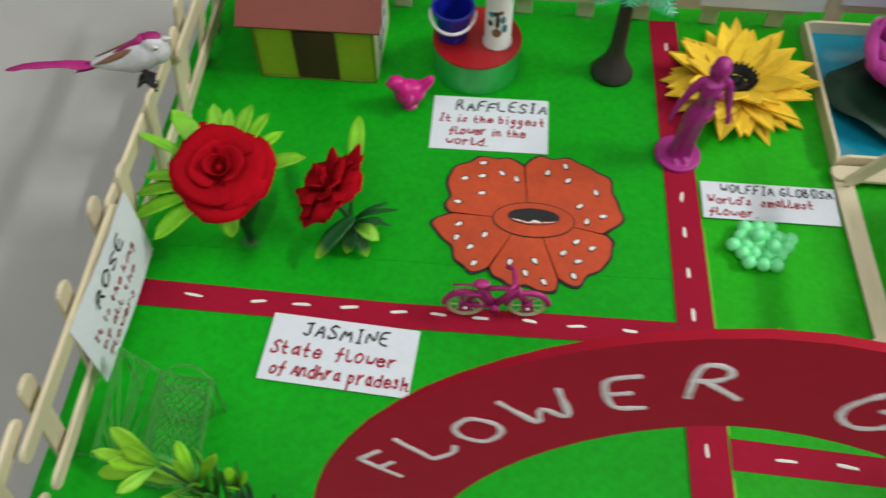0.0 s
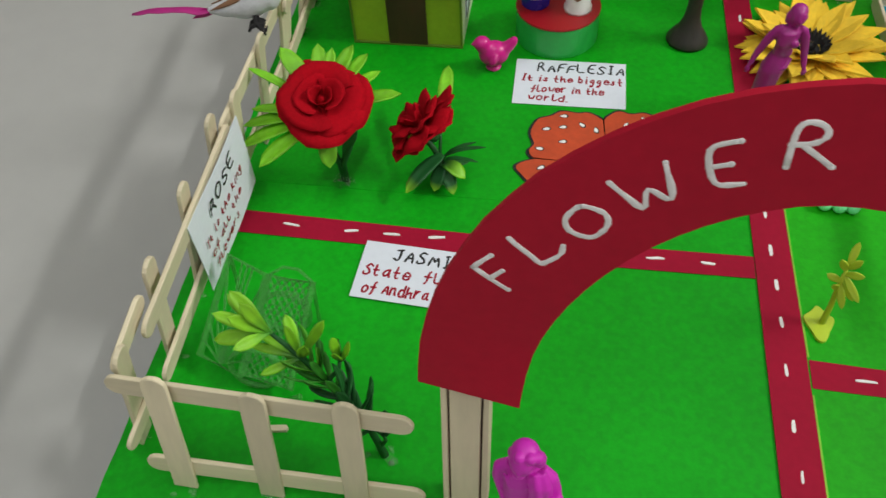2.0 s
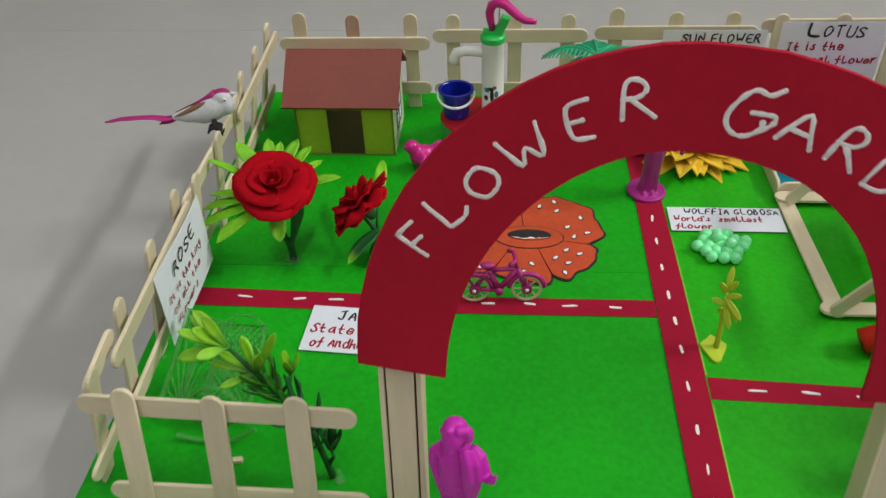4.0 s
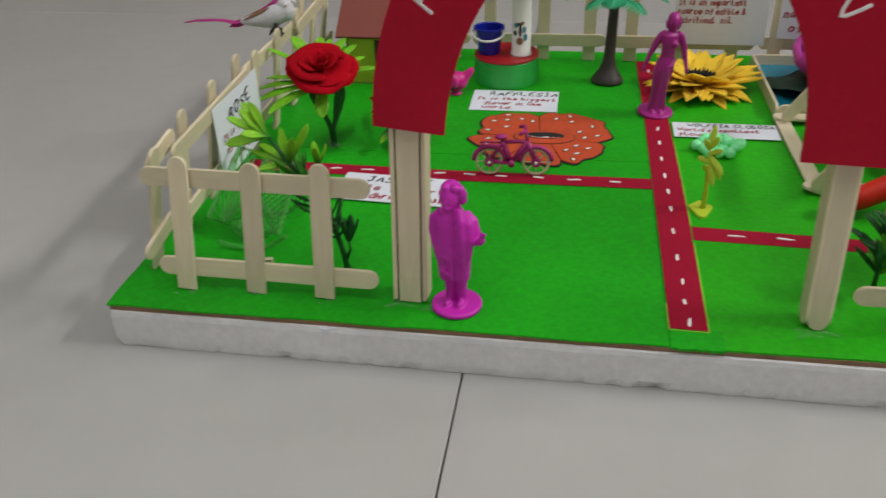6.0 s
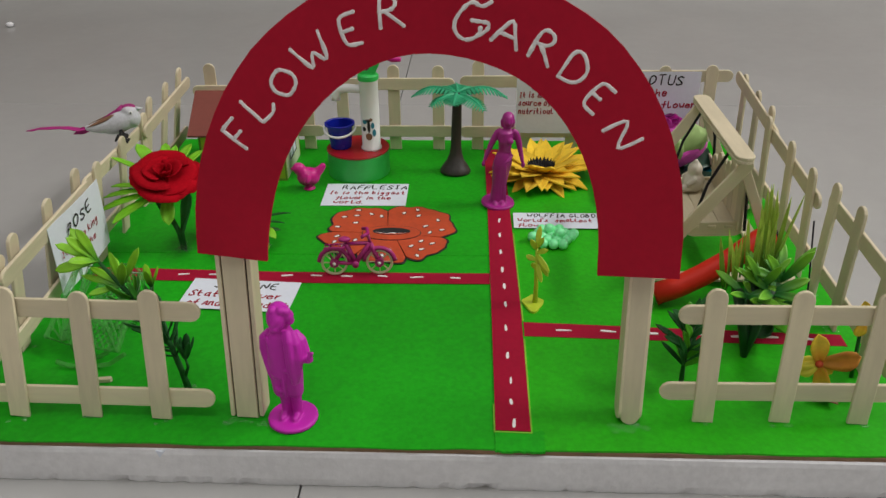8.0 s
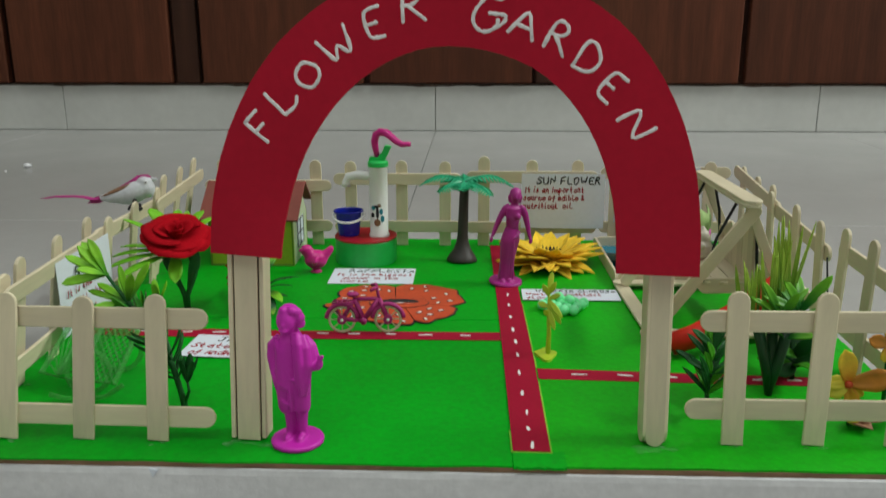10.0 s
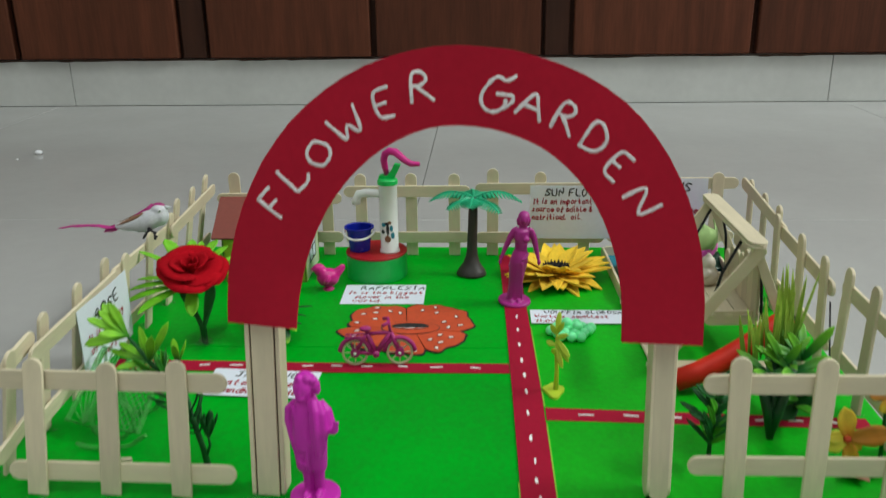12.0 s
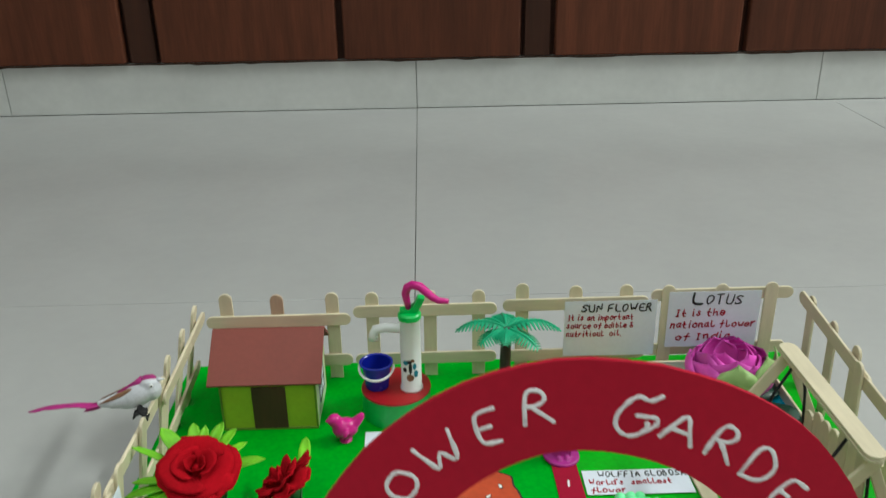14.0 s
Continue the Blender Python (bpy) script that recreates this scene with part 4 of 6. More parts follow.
def man(bm):
    lathe(bm, [(0.132, 0), (0.132, 0.016), (0.124, 0.024), (0.02, 0.028)], 40)
    for x in (-0.034, 0.024):
        tube(bm, [(x, 0.012, 0.02), (x, 0.012, 0.09), (x * 1.1, 0.01, 0.16), (x * 1.2, 0.006, 0.23)], [0.026, 0.027, 0.03, 0.034], 14)
        blob(bm, (x * 1.15, -0.022, 0.036), (0.02, 0.045, 0.017))
        # wrapped cloth over each thigh
        tube(bm, [(x * 1.25, 0.0, 0.178), (x * 1.3, -0.004, 0.186), (x * 1.35, -0.008, 0.29), (x * 1.15, -0.008, 0.37), (x, 0, 0.45)], [0.04, 0.043, 0.049, 0.054, 0.056], 18, flat=1.0)
    tube(bm, [(-0.008, -0.048, 0.18), (-0.008, -0.058, 0.26), (-0.006, -0.058, 0.36)], [0.012, 0.013, 0.01], 8)
    # chest, belly and shoulders
    tube(bm, [(-0.012, 0.0, 0.30), (-0.012, -0.004, 0.36), (-0.014, -0.008, 0.43), (-0.014, -0.004, 0.49), (-0.012, 0.002, 0.53), (-0.01, 0.006, 0.562), (-0.008, 0.006, 0.59)],
         [0.076, 0.08, 0.077, 0.077, 0.07, 0.052, 0.034], 26, flat=0.74)
    # bare arm at the side, the other bent with a lifted palm
    tube(bm, [(-0.068, 0.01, 0.54), (-0.104, 0.006, 0.5), (-0.108, 0.0, 0.44), (-0.094, -0.012, 0.37), (-0.08, -0.028, 0.31), (-0.07, -0.034, 0.275)], [0.024, 0.028, 0.027, 0.023, 0.018, 0.014], 12)
    tube(bm, [(0.05, 0.01, 0.545), (0.088, 0.0, 0.505), (0.106, -0.014, 0.45), (0.12, -0.035, 0.415), (0.142, -0.06, 0.43)], [0.024, 0.03, 0.029, 0.026, 0.019], 12)
    blob(bm, (0.15, -0.068, 0.447), (0.018, 0.016, 0.024))
    tube(bm, [(0.15, -0.07, 0.455), (0.17, -0.078, 0.492)], [0.011, 0.008], 8)
    tube(bm, [(0.146, -0.066, 0.462), (0.148, -0.07, 0.492)], [0.009, 0.007], 8)
    # shawl from the shoulder over the bent arm, its end hanging in folds
    tube(bm, [(0.03, -0.03, 0.578), (0.046, -0.062, 0.53), (0.052, -0.072, 0.45), (0.056, -0.07, 0.36), (0.05, -0.06, 0.27)], [0.016, 0.018, 0.02, 0.019, 0.011], 12)
    tube(bm, [(0.05, -0.016, 0.565), (0.076, -0.042, 0.51), (0.084, -0.052, 0.43), (0.076, -0.05, 0.34), (0.062, -0.044, 0.27)], [0.02, 0.024, 0.025, 0.021, 0.01], 12)
    tube(bm, [(0.014, -0.04, 0.572), (0.026, -0.066, 0.51), (0.03, -0.072, 0.42), (0.034, -0.068, 0.32)], [0.008, 0.009, 0.01, 0.008], 8)
    for x0, x1 in ((-0.05, -0.03), (-0.08, -0.05)):
        tube(bm, [(x0, -0.045, 0.56), (x1, -0.066, 0.46), (x1 + 0.03, -0.066, 0.37)], 0.0075, 8)
    for x0, z0, x1, z1 in ((-0.085, 0.39, 0.03, 0.345), (-0.09, 0.35, -0.02, 0.31), (-0.07, 0.25, -0.02, 0.22)):
        tube(bm, [(x0, -0.035, z0), ((x0 + x1) / 2, -0.066, (z0 + z1) / 2), (x1, -0.062, z1)], 0.0085, 8)
    # neck, plain head and swept hair
    tube(bm, [(-0.012, 0.004, 0.56), (-0.016, -0.004, 0.62)], [0.042, 0.036], 14)
    blob(bm, (-0.02, -0.018, 0.635), (0.049, 0.053, 0.065))
    blob(bm, (-0.024, -0.068, 0.628), (0.009, 0.011, 0.015), seg=8)
    blob(bm, (-0.024, -0.056, 0.598), (0.026, 0.02, 0.016), seg=10)
    blob(bm, (-0.014, 0.006, 0.662), (0.055, 0.053, 0.05))
    for x, y, z, r in ((0.038, -0.002, 0.648, 0.029), (0.042, 0.004, 0.616, 0.024), (-0.058, 0.006, 0.64, 0.022), (-0.056, 0.008, 0.612, 0.017), (0.01, -0.03, 0.69, 0.022), (-0.03, -0.034, 0.69, 0.022), (0.034, -0.012, 0.676, 0.024)):
        blob(bm, (x, y, z), (r, r * 1.1, r), seg=10)
    bmesh.ops.scale(bm, vec=(0.95, 0.95, 0.962), verts=bm.verts)


def woman(bm):
    lathe(bm, [(0.126, 0), (0.126, 0.016), (0.118, 0.024), (0.02, 0.028)], 40)
    tube(bm, [(-0.004, 0.004, 0.02), (-0.004, 0.002, 0.05), (-0.002, 0.002, 0.15), (0.002, 0.002, 0.26), (0.008, 0.004, 0.33), (0.012, 0.002, 0.385), (0.014, 0, 0.432), (0.014, -0.004, 0.48), (0.015, -0.002, 0.53), (0.016, 0.002, 0.57), (0.017, 0.004, 0.592)],
         [0.066, 0.066, 0.063, 0.075, 0.084, 0.072, 0.054, 0.058, 0.068, 0.066, 0.03], 26, flat=0.72)
    # pleats of the long skirt and the cloth across the hips
    for k in range(6):
        x = -0.05 + 0.02 * k
        tube(bm, [(x * 1.05, -0.042 + 2.4 * x * x, 0.03), (x * 0.85, -0.046 + 2.4 * x * x, 0.16), (0.3 * x + 0.012, -0.06, 0.34)], 0.0065, 8)
    tube(bm, [(-0.07, -0.02, 0.30), (-0.02, -0.058, 0.33), (0.05, -0.055, 0.37), (0.075, -0.01, 0.40)], 0.008, 8)
    for k in range(3):
        z = 0.44 + 0.016 * k
        tube(bm, [(-0.03, -0.034, z), (0.014, -0.046, z - 0.004), (0.058, -0.034, z)], 0.004, 6)
    for x in (-0.012, 0.042):
        blob(bm, (x, -0.042, 0.515), (0.026, 0.022, 0.024))
    for x in (-0.028, 0.026):
        blob(bm, (x, -0.05, 0.032), (0.018, 0.036, 0.014))
    tube(bm, [(-0.022, 0, 0.588), (-0.048, 0.002, 0.566), (-0.066, 0.002, 0.528), (-0.086, 0.0, 0.475), (-0.108, -0.008, 0.42), (-0.13, -0.03, 0.36)], [0.016, 0.022, 0.024, 0.022, 0.018, 0.013], 12)
    blob(bm, (-0.137, -0.038, 0.336), (0.014, 0.014, 0.025))
    tube(bm, [(0.055, 0, 0.588), (0.082, 0.002, 0.566), (0.1, 0.0, 0.528), (0.116, -0.002, 0.475), (0.132, -0.01, 0.42), (0.148, -0.03, 0.36)], [0.016, 0.022, 0.024, 0.022, 0.018, 0.013], 12)
    blob(bm, (0.154, -0.038, 0.338), (0.015, 0.014, 0.025))
    tube(bm, [(0.016, 0, 0.575), (0.017, -0.004, 0.63)], [0.03, 0.026], 14)
    blob(bm, (0.018, -0.014, 0.658), (0.035, 0.04, 0.05))
    blob(bm, (0.018, -0.056, 0.655), (0.007, 0.009, 0.012), seg=8)
    # hair to the shoulders
    blob(bm, (0.018, 0.006, 0.674), (0.044, 0.042, 0.044))
    for x, z, r in ((-0.019, 0.645, 0.018), (-0.018, 0.622, 0.015), (0.055, 0.645, 0.018), (0.054, 0.622, 0.015)):
        blob(bm, (x, 0.008, z), (r, r * 1.3, r * 1.2), seg=10)
    blob(bm, (0.018, 0.026, 0.635), (0.038, 0.024, 0.045))
    bmesh.ops.scale(bm, vec=(1, 1, 1.025), verts=bm.verts)


figurine("figurine", "magenta plastic figurine in a cloak on a round foot", place(1.748, 0.186, TOP, 0, 0, -6), M_MAGENTA, man, 0.0005)
figurine("figurine", "purple plastic figurine in a long dress on the road", place(2.812, 2.669, TOP + 0.008, 3, 3.5, 4), M_PURPLE, woman, 0.0006)


def chick(bm):
    blob(bm, (0, 0, 0.112), (0.098, 0.078, 0.084))
    blob(bm, (-0.01, -0.066, 0.115), (0.05, 0.022, 0.045), frame_of((0.5, 0, 0.9)), seg=12)
    tube(bm, [(-0.03, 0, 0.13), (-0.068, 0, 0.185)], [0.06, 0.05], 14)
    blob(bm, (-0.074, 0, 0.195), (0.054, 0.05, 0.05))
    tube(bm, [(-0.115, 0, 0.198), (-0.148, 0, 0.192)], [0.02, 0.003], 10)
    tube(bm, [(0.05, 0, 0.13), (0.1, 0, 0.17), (0.125, 0, 0.2), (0.135, 0, 0.222)], [0.05, 0.036, 0.028, 0.016], 12)
    tube(bm, [(0.09, 0, 0.15), (0.142, 0, 0.195)], [0.03, 0.014], 10)
    lathe(bm, [(0.05, 0), (0.052, 0.008), (0.034, 0.016), (0.026, 0.04)], 20)
    bmesh.ops.scale(bm, vec=(0.94, 0.94, 0.92), verts=bm.verts)


figurine("toy_chick", "small pink plastic toy chick on the green paper", place(1.337, 2.922, TOP, 0, 0, 12), M_PINK, chick)

# ---- bird on the fence ----
bird = thing("toy_bird", "white toy bird with pink cap perched on the fence", "toy bird", place(0.1, 2.44, 0.93, 0, 0, 10))
bm = bmesh.new()
blob(bm, (0.045, 0, 0.06), (0.145, 0.072, 0.076), Matrix.Rotation(radians(-24), 4, "Y"), 24)
blob(bm, (0.125, 0, 0.085), (0.062, 0.06, 0.075), seg=20)
blob(bm, (0.118, 0, 0.128), (0.06, 0.052, 0.054), seg=20)
tube(bm, [(-0.03, 0, 0.04), (-0.12, 0, 0.025), (-0.2, 0, 0.02)], [0.062, 0.042, 0.014], 14)
ob = part("body", bm, M_BIRD, bird, smooth=True)
md = ob.modifiers.new("blend", "REMESH")
md.mode, md.voxel_size, md.use_smooth_shade = "VOXEL", 0.0008, True
bm = bmesh.new()
blob(bm, (0.115, 0, 0.156), (0.052, 0.034, 0.029), Matrix.Rotation(radians(-4), 4, "Y"), 16)
tube(bm, [(0.085, 0, 0.158), (0.04, 0, 0.133), (-0.02, 0, 0.106), (-0.08, 0, 0.078)], [0.027, 0.02, 0.014, 0.006], 10)
part("cap", bm, M_TAIL, bird, "pink crest", smooth=True)
for s in (-1, 1):
    bm = bmesh.new()
    leaf(bm, (0.02, 0.034 * s, 0.122), (-1, -0.02 * s, -0.42), 0.22, 0.03, droop=0.0, fold=-0.3, up=(0.0, 0.7 * s, 1.0))
    part("wing", bm, M_BROWN, bird, "brown wing", solid=0.006, smooth=True)
    bm = bmesh.new()
    blob(bm, (0.135, 0.047 * s, 0.135), (0.013, 0.008, 0.013), seg=10)
    eye = part("eye", bm, M_WHITE, bird, smooth=True)
    bm = bmesh.new()
    blob(bm, (0.138, 0.054 * s, 0.136), (0.006, 0.004, 0.006), seg=8)
    part("pupil", bm, M_INK, eye, smooth=True)
    bm = bmesh.new()
    c = V((0.055, 0.02 * s - 0.07, -0.018))
    tube(bm, [(0.05, 0.02 * s - 0.02, 0.025), (0.05, 0.022 * s - 0.055, -0.01), c], [0.015, 0.013, 0.014], 6)
    for a in (-0.6, 0, 0.6):
        tube(bm, [c, c + V((0.028, 0.03 * a - 0.012, -0.012)), c + V((0.046, 0.05 * a - 0.016, -0.034))], [0.015, 0.012, 0.006], 6)
    tube(bm, [c, c + V((-0.03, -0.01, -0.006)), c + V((-0.045, -0.014, -0.03))], [0.014, 0.011, 0.006], 6)
    part("foot", bm, M_BLACK, bird, "black wire foot")
bm = bmesh.new()
tube(bm, [(0.165, 0, 0.145), (0.19, 0, 0.148), (0.212, 0, 0.146)], [0.018, 0.010, 0.002], 10)
part("beak", bm, M_BIRD, bird, smooth=True)
bm = bmesh.new()
tube(bm, [(-0.18, 0, 0.02), (-0.21, 0, 0.016), (-0.25, 0, 0.016), (-0.31, -0.005, 0.034), (-0.38, -0.01, 0.042), (-0.45, -0.01, 0.042), (-0.50, -0.012, 0.044), (-0.55, -0.015, 0.036), (-0.59, -0.018, 0.034)], [0.012, 0.026, 0.034, 0.026, 0.023, 0.025, 0.02, 0.018, 0.008], 12, flat=0.28)
leaf(bm, (-0.17, 0, 0.02), (-1, 0, -0.25), 0.12, 0.05, 0.2, 0.1, up=(0, 1, 0))
part("tail", bm, M_TAIL, bird, "long pink tail feather", smooth=True)

# ---- house ----
house = thing("toy_house", "yellow-green card house with brown door and red-brown roof", "toy house", place(0.79, 3.3, TOP))
m = rel(house)
x0, x1, y0, y1, ze = 0.452, 1.13, 3.085, 3.63, 0.62
for name, size, at, mt, lb in (("wall", (x1 - x0, 0.02, ze - TOP), ((x0 + x1) / 2, y0 + 0.01, (ze + TOP) / 2), M_HOUSE, ""), ("wall", (x1 - x0, 0.02, ze - TOP), ((x0 + x1) / 2, y1 - 0.01, (ze + TOP) / 2), M_HOUSE, "")):
    bm = bmesh.new()
    box(bm, size, at)
    part(name, bm, mt, house, lb, m=m)
for x, mt in ((x0 + 0.01, M_HOUSE), (x1 - 0.01, M_HOUSESIDE)):
    bm = bmesh.new()
    slab(bm, [(y0 + 0.02, TOP), (y1 - 0.02, TOP), (y1 - 0.02, ze), (3.445, 0.835), (y0 + 0.02, ze)], -0.01, 0.01, Matrix.Translation((x, 0, 0)) @ Matrix(((0, 0, 1, 0), (1, 0, 0, 0), (0, 1, 0, 0), (0, 0, 0, 1))))
    part("wall", bm, mt, house, "pale green gable", m=m)
bm = bmesh.new()
box(bm, (0.24, 0.012, 0.345), (0.795, y0 - 0.006, TOP + 0.18))
door = part("door", bm, M_DOOR, house, "dark brown door", m=m, bevel=0.004)
bm = bmesh.new()
box(bm, (0.004, 0.25, 0.23), (x1 + 0.003, 3.345, 0.485))
window = part("window", bm, M_PAPER, house, "white paper window drawn with dark lines", m=m)
for yy, zz, sy, sz in ((3.345, 0.485, 0.008, 0.21), (3.345, 0.485, 0.23, 0.008), (3.228, 0.485, 0.007, 0.22), (3.462, 0.485, 0.007, 0.22), (3.345, 0.378, 0.235, 0.007), (3.345, 0.592, 0.235, 0.007)):
    bm = bmesh.new()
    box(bm, (0.003, sy, sz), (x1 + 0.0065, yy, zz))
    part("drawn_line", bm, M_INK, window)
bm = bmesh.new()
for xa in (x0, x1):
    box(bm, (0.012, 0.014, ze - TOP), (xa + (0.006 if xa == x0 else -0.006), y0 - 0.006, (ze + TOP) / 2))
box(bm, (x1 - x0, 0.014, 0.012), ((x0 + x1) / 2, y0 - 0.007, TOP + 0.006))
part("trim", bm, mat("olive_trim", (0.11, 0.2, 0.015), 0.6, 0.2, 50), house, "darker green drawn edge", m=m)
for ya, za, yb, zb in ((3.072, 0.622, 3.45, 0.865), (3.67, 0.68, 3.445, 0.865)):
    bm = bmesh.new()
    d = V((0, yb - ya, zb - za))
    nrm = V((0, -d.z, d.y)).normalized()
    nrm = nrm if nrm.z > 0 else -nrm
    pts = [V((0.372, ya, za)), V((1.172, ya, za)), V((1.172, yb, zb)), V((0.36, yb, zb))]
    low, high = [bm.verts.new(p) for p in pts], [bm.verts.new(p + nrm * 0.022) for p in pts]
    for k in range(4):
        bm.faces.new((low[k], low[(k + 1) % 4], high[(k + 1) % 4], high[k]))
    bm.faces.new(low[::-1]), bm.faces.new(high)
    part("roof", bm, M_ROOF, house, "red-brown card roof slope", m=m, bevel=0.004)

# ---- hand pump on its drum, and the bucket ----
pump = thing("hand_pump", "toy hand pump with white pipe on a green drum", "hand pump", place(1.688, 3.275, TOP))
bm = bmesh.new()
lathe(bm, [(0.246, 0), (0.25, 0.004), (0.25, 0.19), (0.244, 0.2)], 56)
part("drum", bm, M_DRUM, pump, "green paper-covered drum", smooth=False)
bm = bmesh.new()
lathe(bm, [(0.252, 0.2), (0.254, 0.206), (0.252, 0.213)], 56)
part("disc", bm, M_DISC, pump, "red disc top")
bm = bmesh.new()
lathe(bm, [(0.083, 0.213), (0.083, 0.23), (0.074, 0.24), (0.074, 0.775), (0.078, 0.782), (0.07, 0.79)], 32, (0.115, -0.03, 0))
tube(bm, [(0.115, -0.03, 0.70), (-0.06, -0.03, 0.715), (-0.125, -0.03, 0.70), (-0.145, -0.03, 0.655), (-0.146, -0.03, 0.62)], [0.035, 0.034, 0.035, 0.034, 0.037], 14)
part("pipe", bm, M_PIPE, pump, "white plastic pipe with spout", smooth=True)
for k, (a, z, r, mt) in enumerate(((-95, 0.34, (0.026, 0.03), M_BROWN), (-93, 0.42, (0.012, 0.05), M_INK), (-120, 0.46, (0.02, 0.018), M_TEAL), (-70, 0.43, (0.014, 0.026), M_TEAL), (-100, 0.47, (0.022, 0.014), M_INK), (-62, 0.37, (0.016, 0.03), M_TEAL), (-125, 0.40, (0.016, 0.02), M_INK), (-80, 0.48, (0.014, 0.014), M_BROWN))):
    bm = bmesh.new()
    def curved(u, v, a=a, z=z, r=r):
        q = radians(a) + u * r[0] / 0.075
        rr = 0.0755 + 0.0012
        w = math.sqrt(max(0, 1 - (2 * v - 1) ** 2)) * 0.9 + 0.1
        q = radians(a) + u * w * r[0] / 0.075
        return V((0.115 + rr * math.cos(q), -0.03 + rr * math.sin(q), z + (2 * v - 1) * r[1]))
    patch(bm, curved, 6, 6)
    part("decal", bm, mt, pump, "small painted motif", smooth=True)
bm = bmesh.new()
lathe(bm, [(0.08, 0.785), (0.083, 0.79), (0.083, 0.822), (0.07, 0.834), (0.02, 0.838)], 28, (0.115, -0.03, 0))
slab(bm, [(0.045, 0.825), (0.165, 0.825), (0.2, 0.89), (0.225, 0.945), (0.175, 0.955), (0.15, 0.9), (0.115, 0.862), (0.05, 0.862)], -0.032, 0.032, Matrix.Translation((0, -0.03, 0)) @ Matrix.Rotation(radians(90), 4, "X"))
part("cap", bm, M_CAP, pump, "bright green pump head", bevel=0.005)
bm = bmesh.new()
tube(bm, [(0.112, -0.035, 0.86), (0.098, -0.04, 0.94), (0.094, -0.05, 0.99), (0.108, -0.06, 1.04), (0.145, -0.075, 1.065), (0.195, -0.095, 1.06), (0.235, -0.115, 1.03), (0.275, -0.135, 1.0), (0.32, -0.155, 0.98), (0.385, -0.18, 0.985)], [0.02, 0.026, 0.029, 0.03, 0.031, 0.031, 0.029, 0.027, 0.024, 0.018], 12)
part("lever", bm, M_PINK, pump, "curved pink lever", smooth=True)

bucket = thing("toy_bucket", "dark blue plastic toy bucket with white handle on the drum", "bucket", place(1.55, 3.278, TOP + 0.214))
bm = bmesh.new()
lathe(bm, [(0.082, 0), (0.085, 0.004), (0.105, 0.19), (0.122, 0.192), (0.122, 0.204), (0.108, 0.206), (0.102, 0.2), (0.08, 0.01), (0.01, 0.008)], 36)
part("pail", bm, M_BLUE, bucket, smooth=False)
bm = bmesh.new()
tube(bm, [(0.125 * math.cos(a), 0.125 * math.sin(a) - 0.02 * abs(math.sin(a)), 0.165 - 0.035 * abs(math.sin(a))) for a in (radians(180 + 180 * k / 20) for k in range(21))], 0.0095, 8)
for x in (-0.122, 0.122):
    blob(bm, (x, 0, 0.168), (0.012, 0.014, 0.014), seg=8)
part("handle", bm, M_WHITE, bucket, "white handle", smooth=True)

# ---- palm ----
palm = thing("toy_palm", "plastic toy palm with dark brown trunk and green fronds", "toy palm", place(2.476, 3.278, TOP))
bm = bmesh.new()
lathe(bm, [(0.125, 0), (0.125, 0.015), (0.105, 0.05), (0.07, 0.1), (0.05, 0.16), (0.043, 0.22), (0.04, 0.4), (0.036, 0.64), (0.03, 0.66)], 24)
ob = part("trunk", bm, M_TRUNK, palm, smooth=True)
ob.matrix_local = pose(0, 0, 0, -3, 1.5, 0)
for az, L, rise in ((172, 0.40, 0.36), (4, 0.43, 0.36), (262, 0.22, 0.3), (215, 0.27, 0.16), (318, 0.31, 0.12), (95, 0.26, 0.42), (50, 0.26, 0.3), (135, 0.28, 0.3)):
    bm = bmesh.new()
    d = V((math.cos(radians(az)), math.sin(radians(az)), 0))
    side = V((-d.y, d.x, 0))
    base_p = V((0.018, 0.036, 0.645))

    def spine(v):
        return base_p + d * (L * v * (1 - 0.1 * v)) + V((0, 0, L * (rise * 1.6 * v - v * v * (0.3 + rise))))

    N = 13
    for s in (-1, 1):
        row = [(spine(k / N), spine(min(1, (k + 1.35) / N)), spine(min(1, (k + 0.75) / N))) for k in range(N)]
        for k, (p, q, tip) in enumerate(row):
            v = (k + 0.5) / N
            w = 0.09 * math.sin(math.pi * min(1, 0.12 + 0.86 * v)) ** 0.7
            t0 = tip + side * (s * w) - V((0, 0, 0.35 * w)) + d * 0.012
            vs = [bm.verts.new(x) for x in (p, p.lerp(q, 0.72), t0 + d * 0.004, t0 - d * 0.003)]
            bm.faces.new(vs if s > 0 else vs[::-1])
    tube(bm, [spine(k / 8) for k in range(9)], [0.008] * 6 + [0.006, 0.004, 0.002], 6)
    part("frond", bm, M_FROND, palm, solid=0.006)

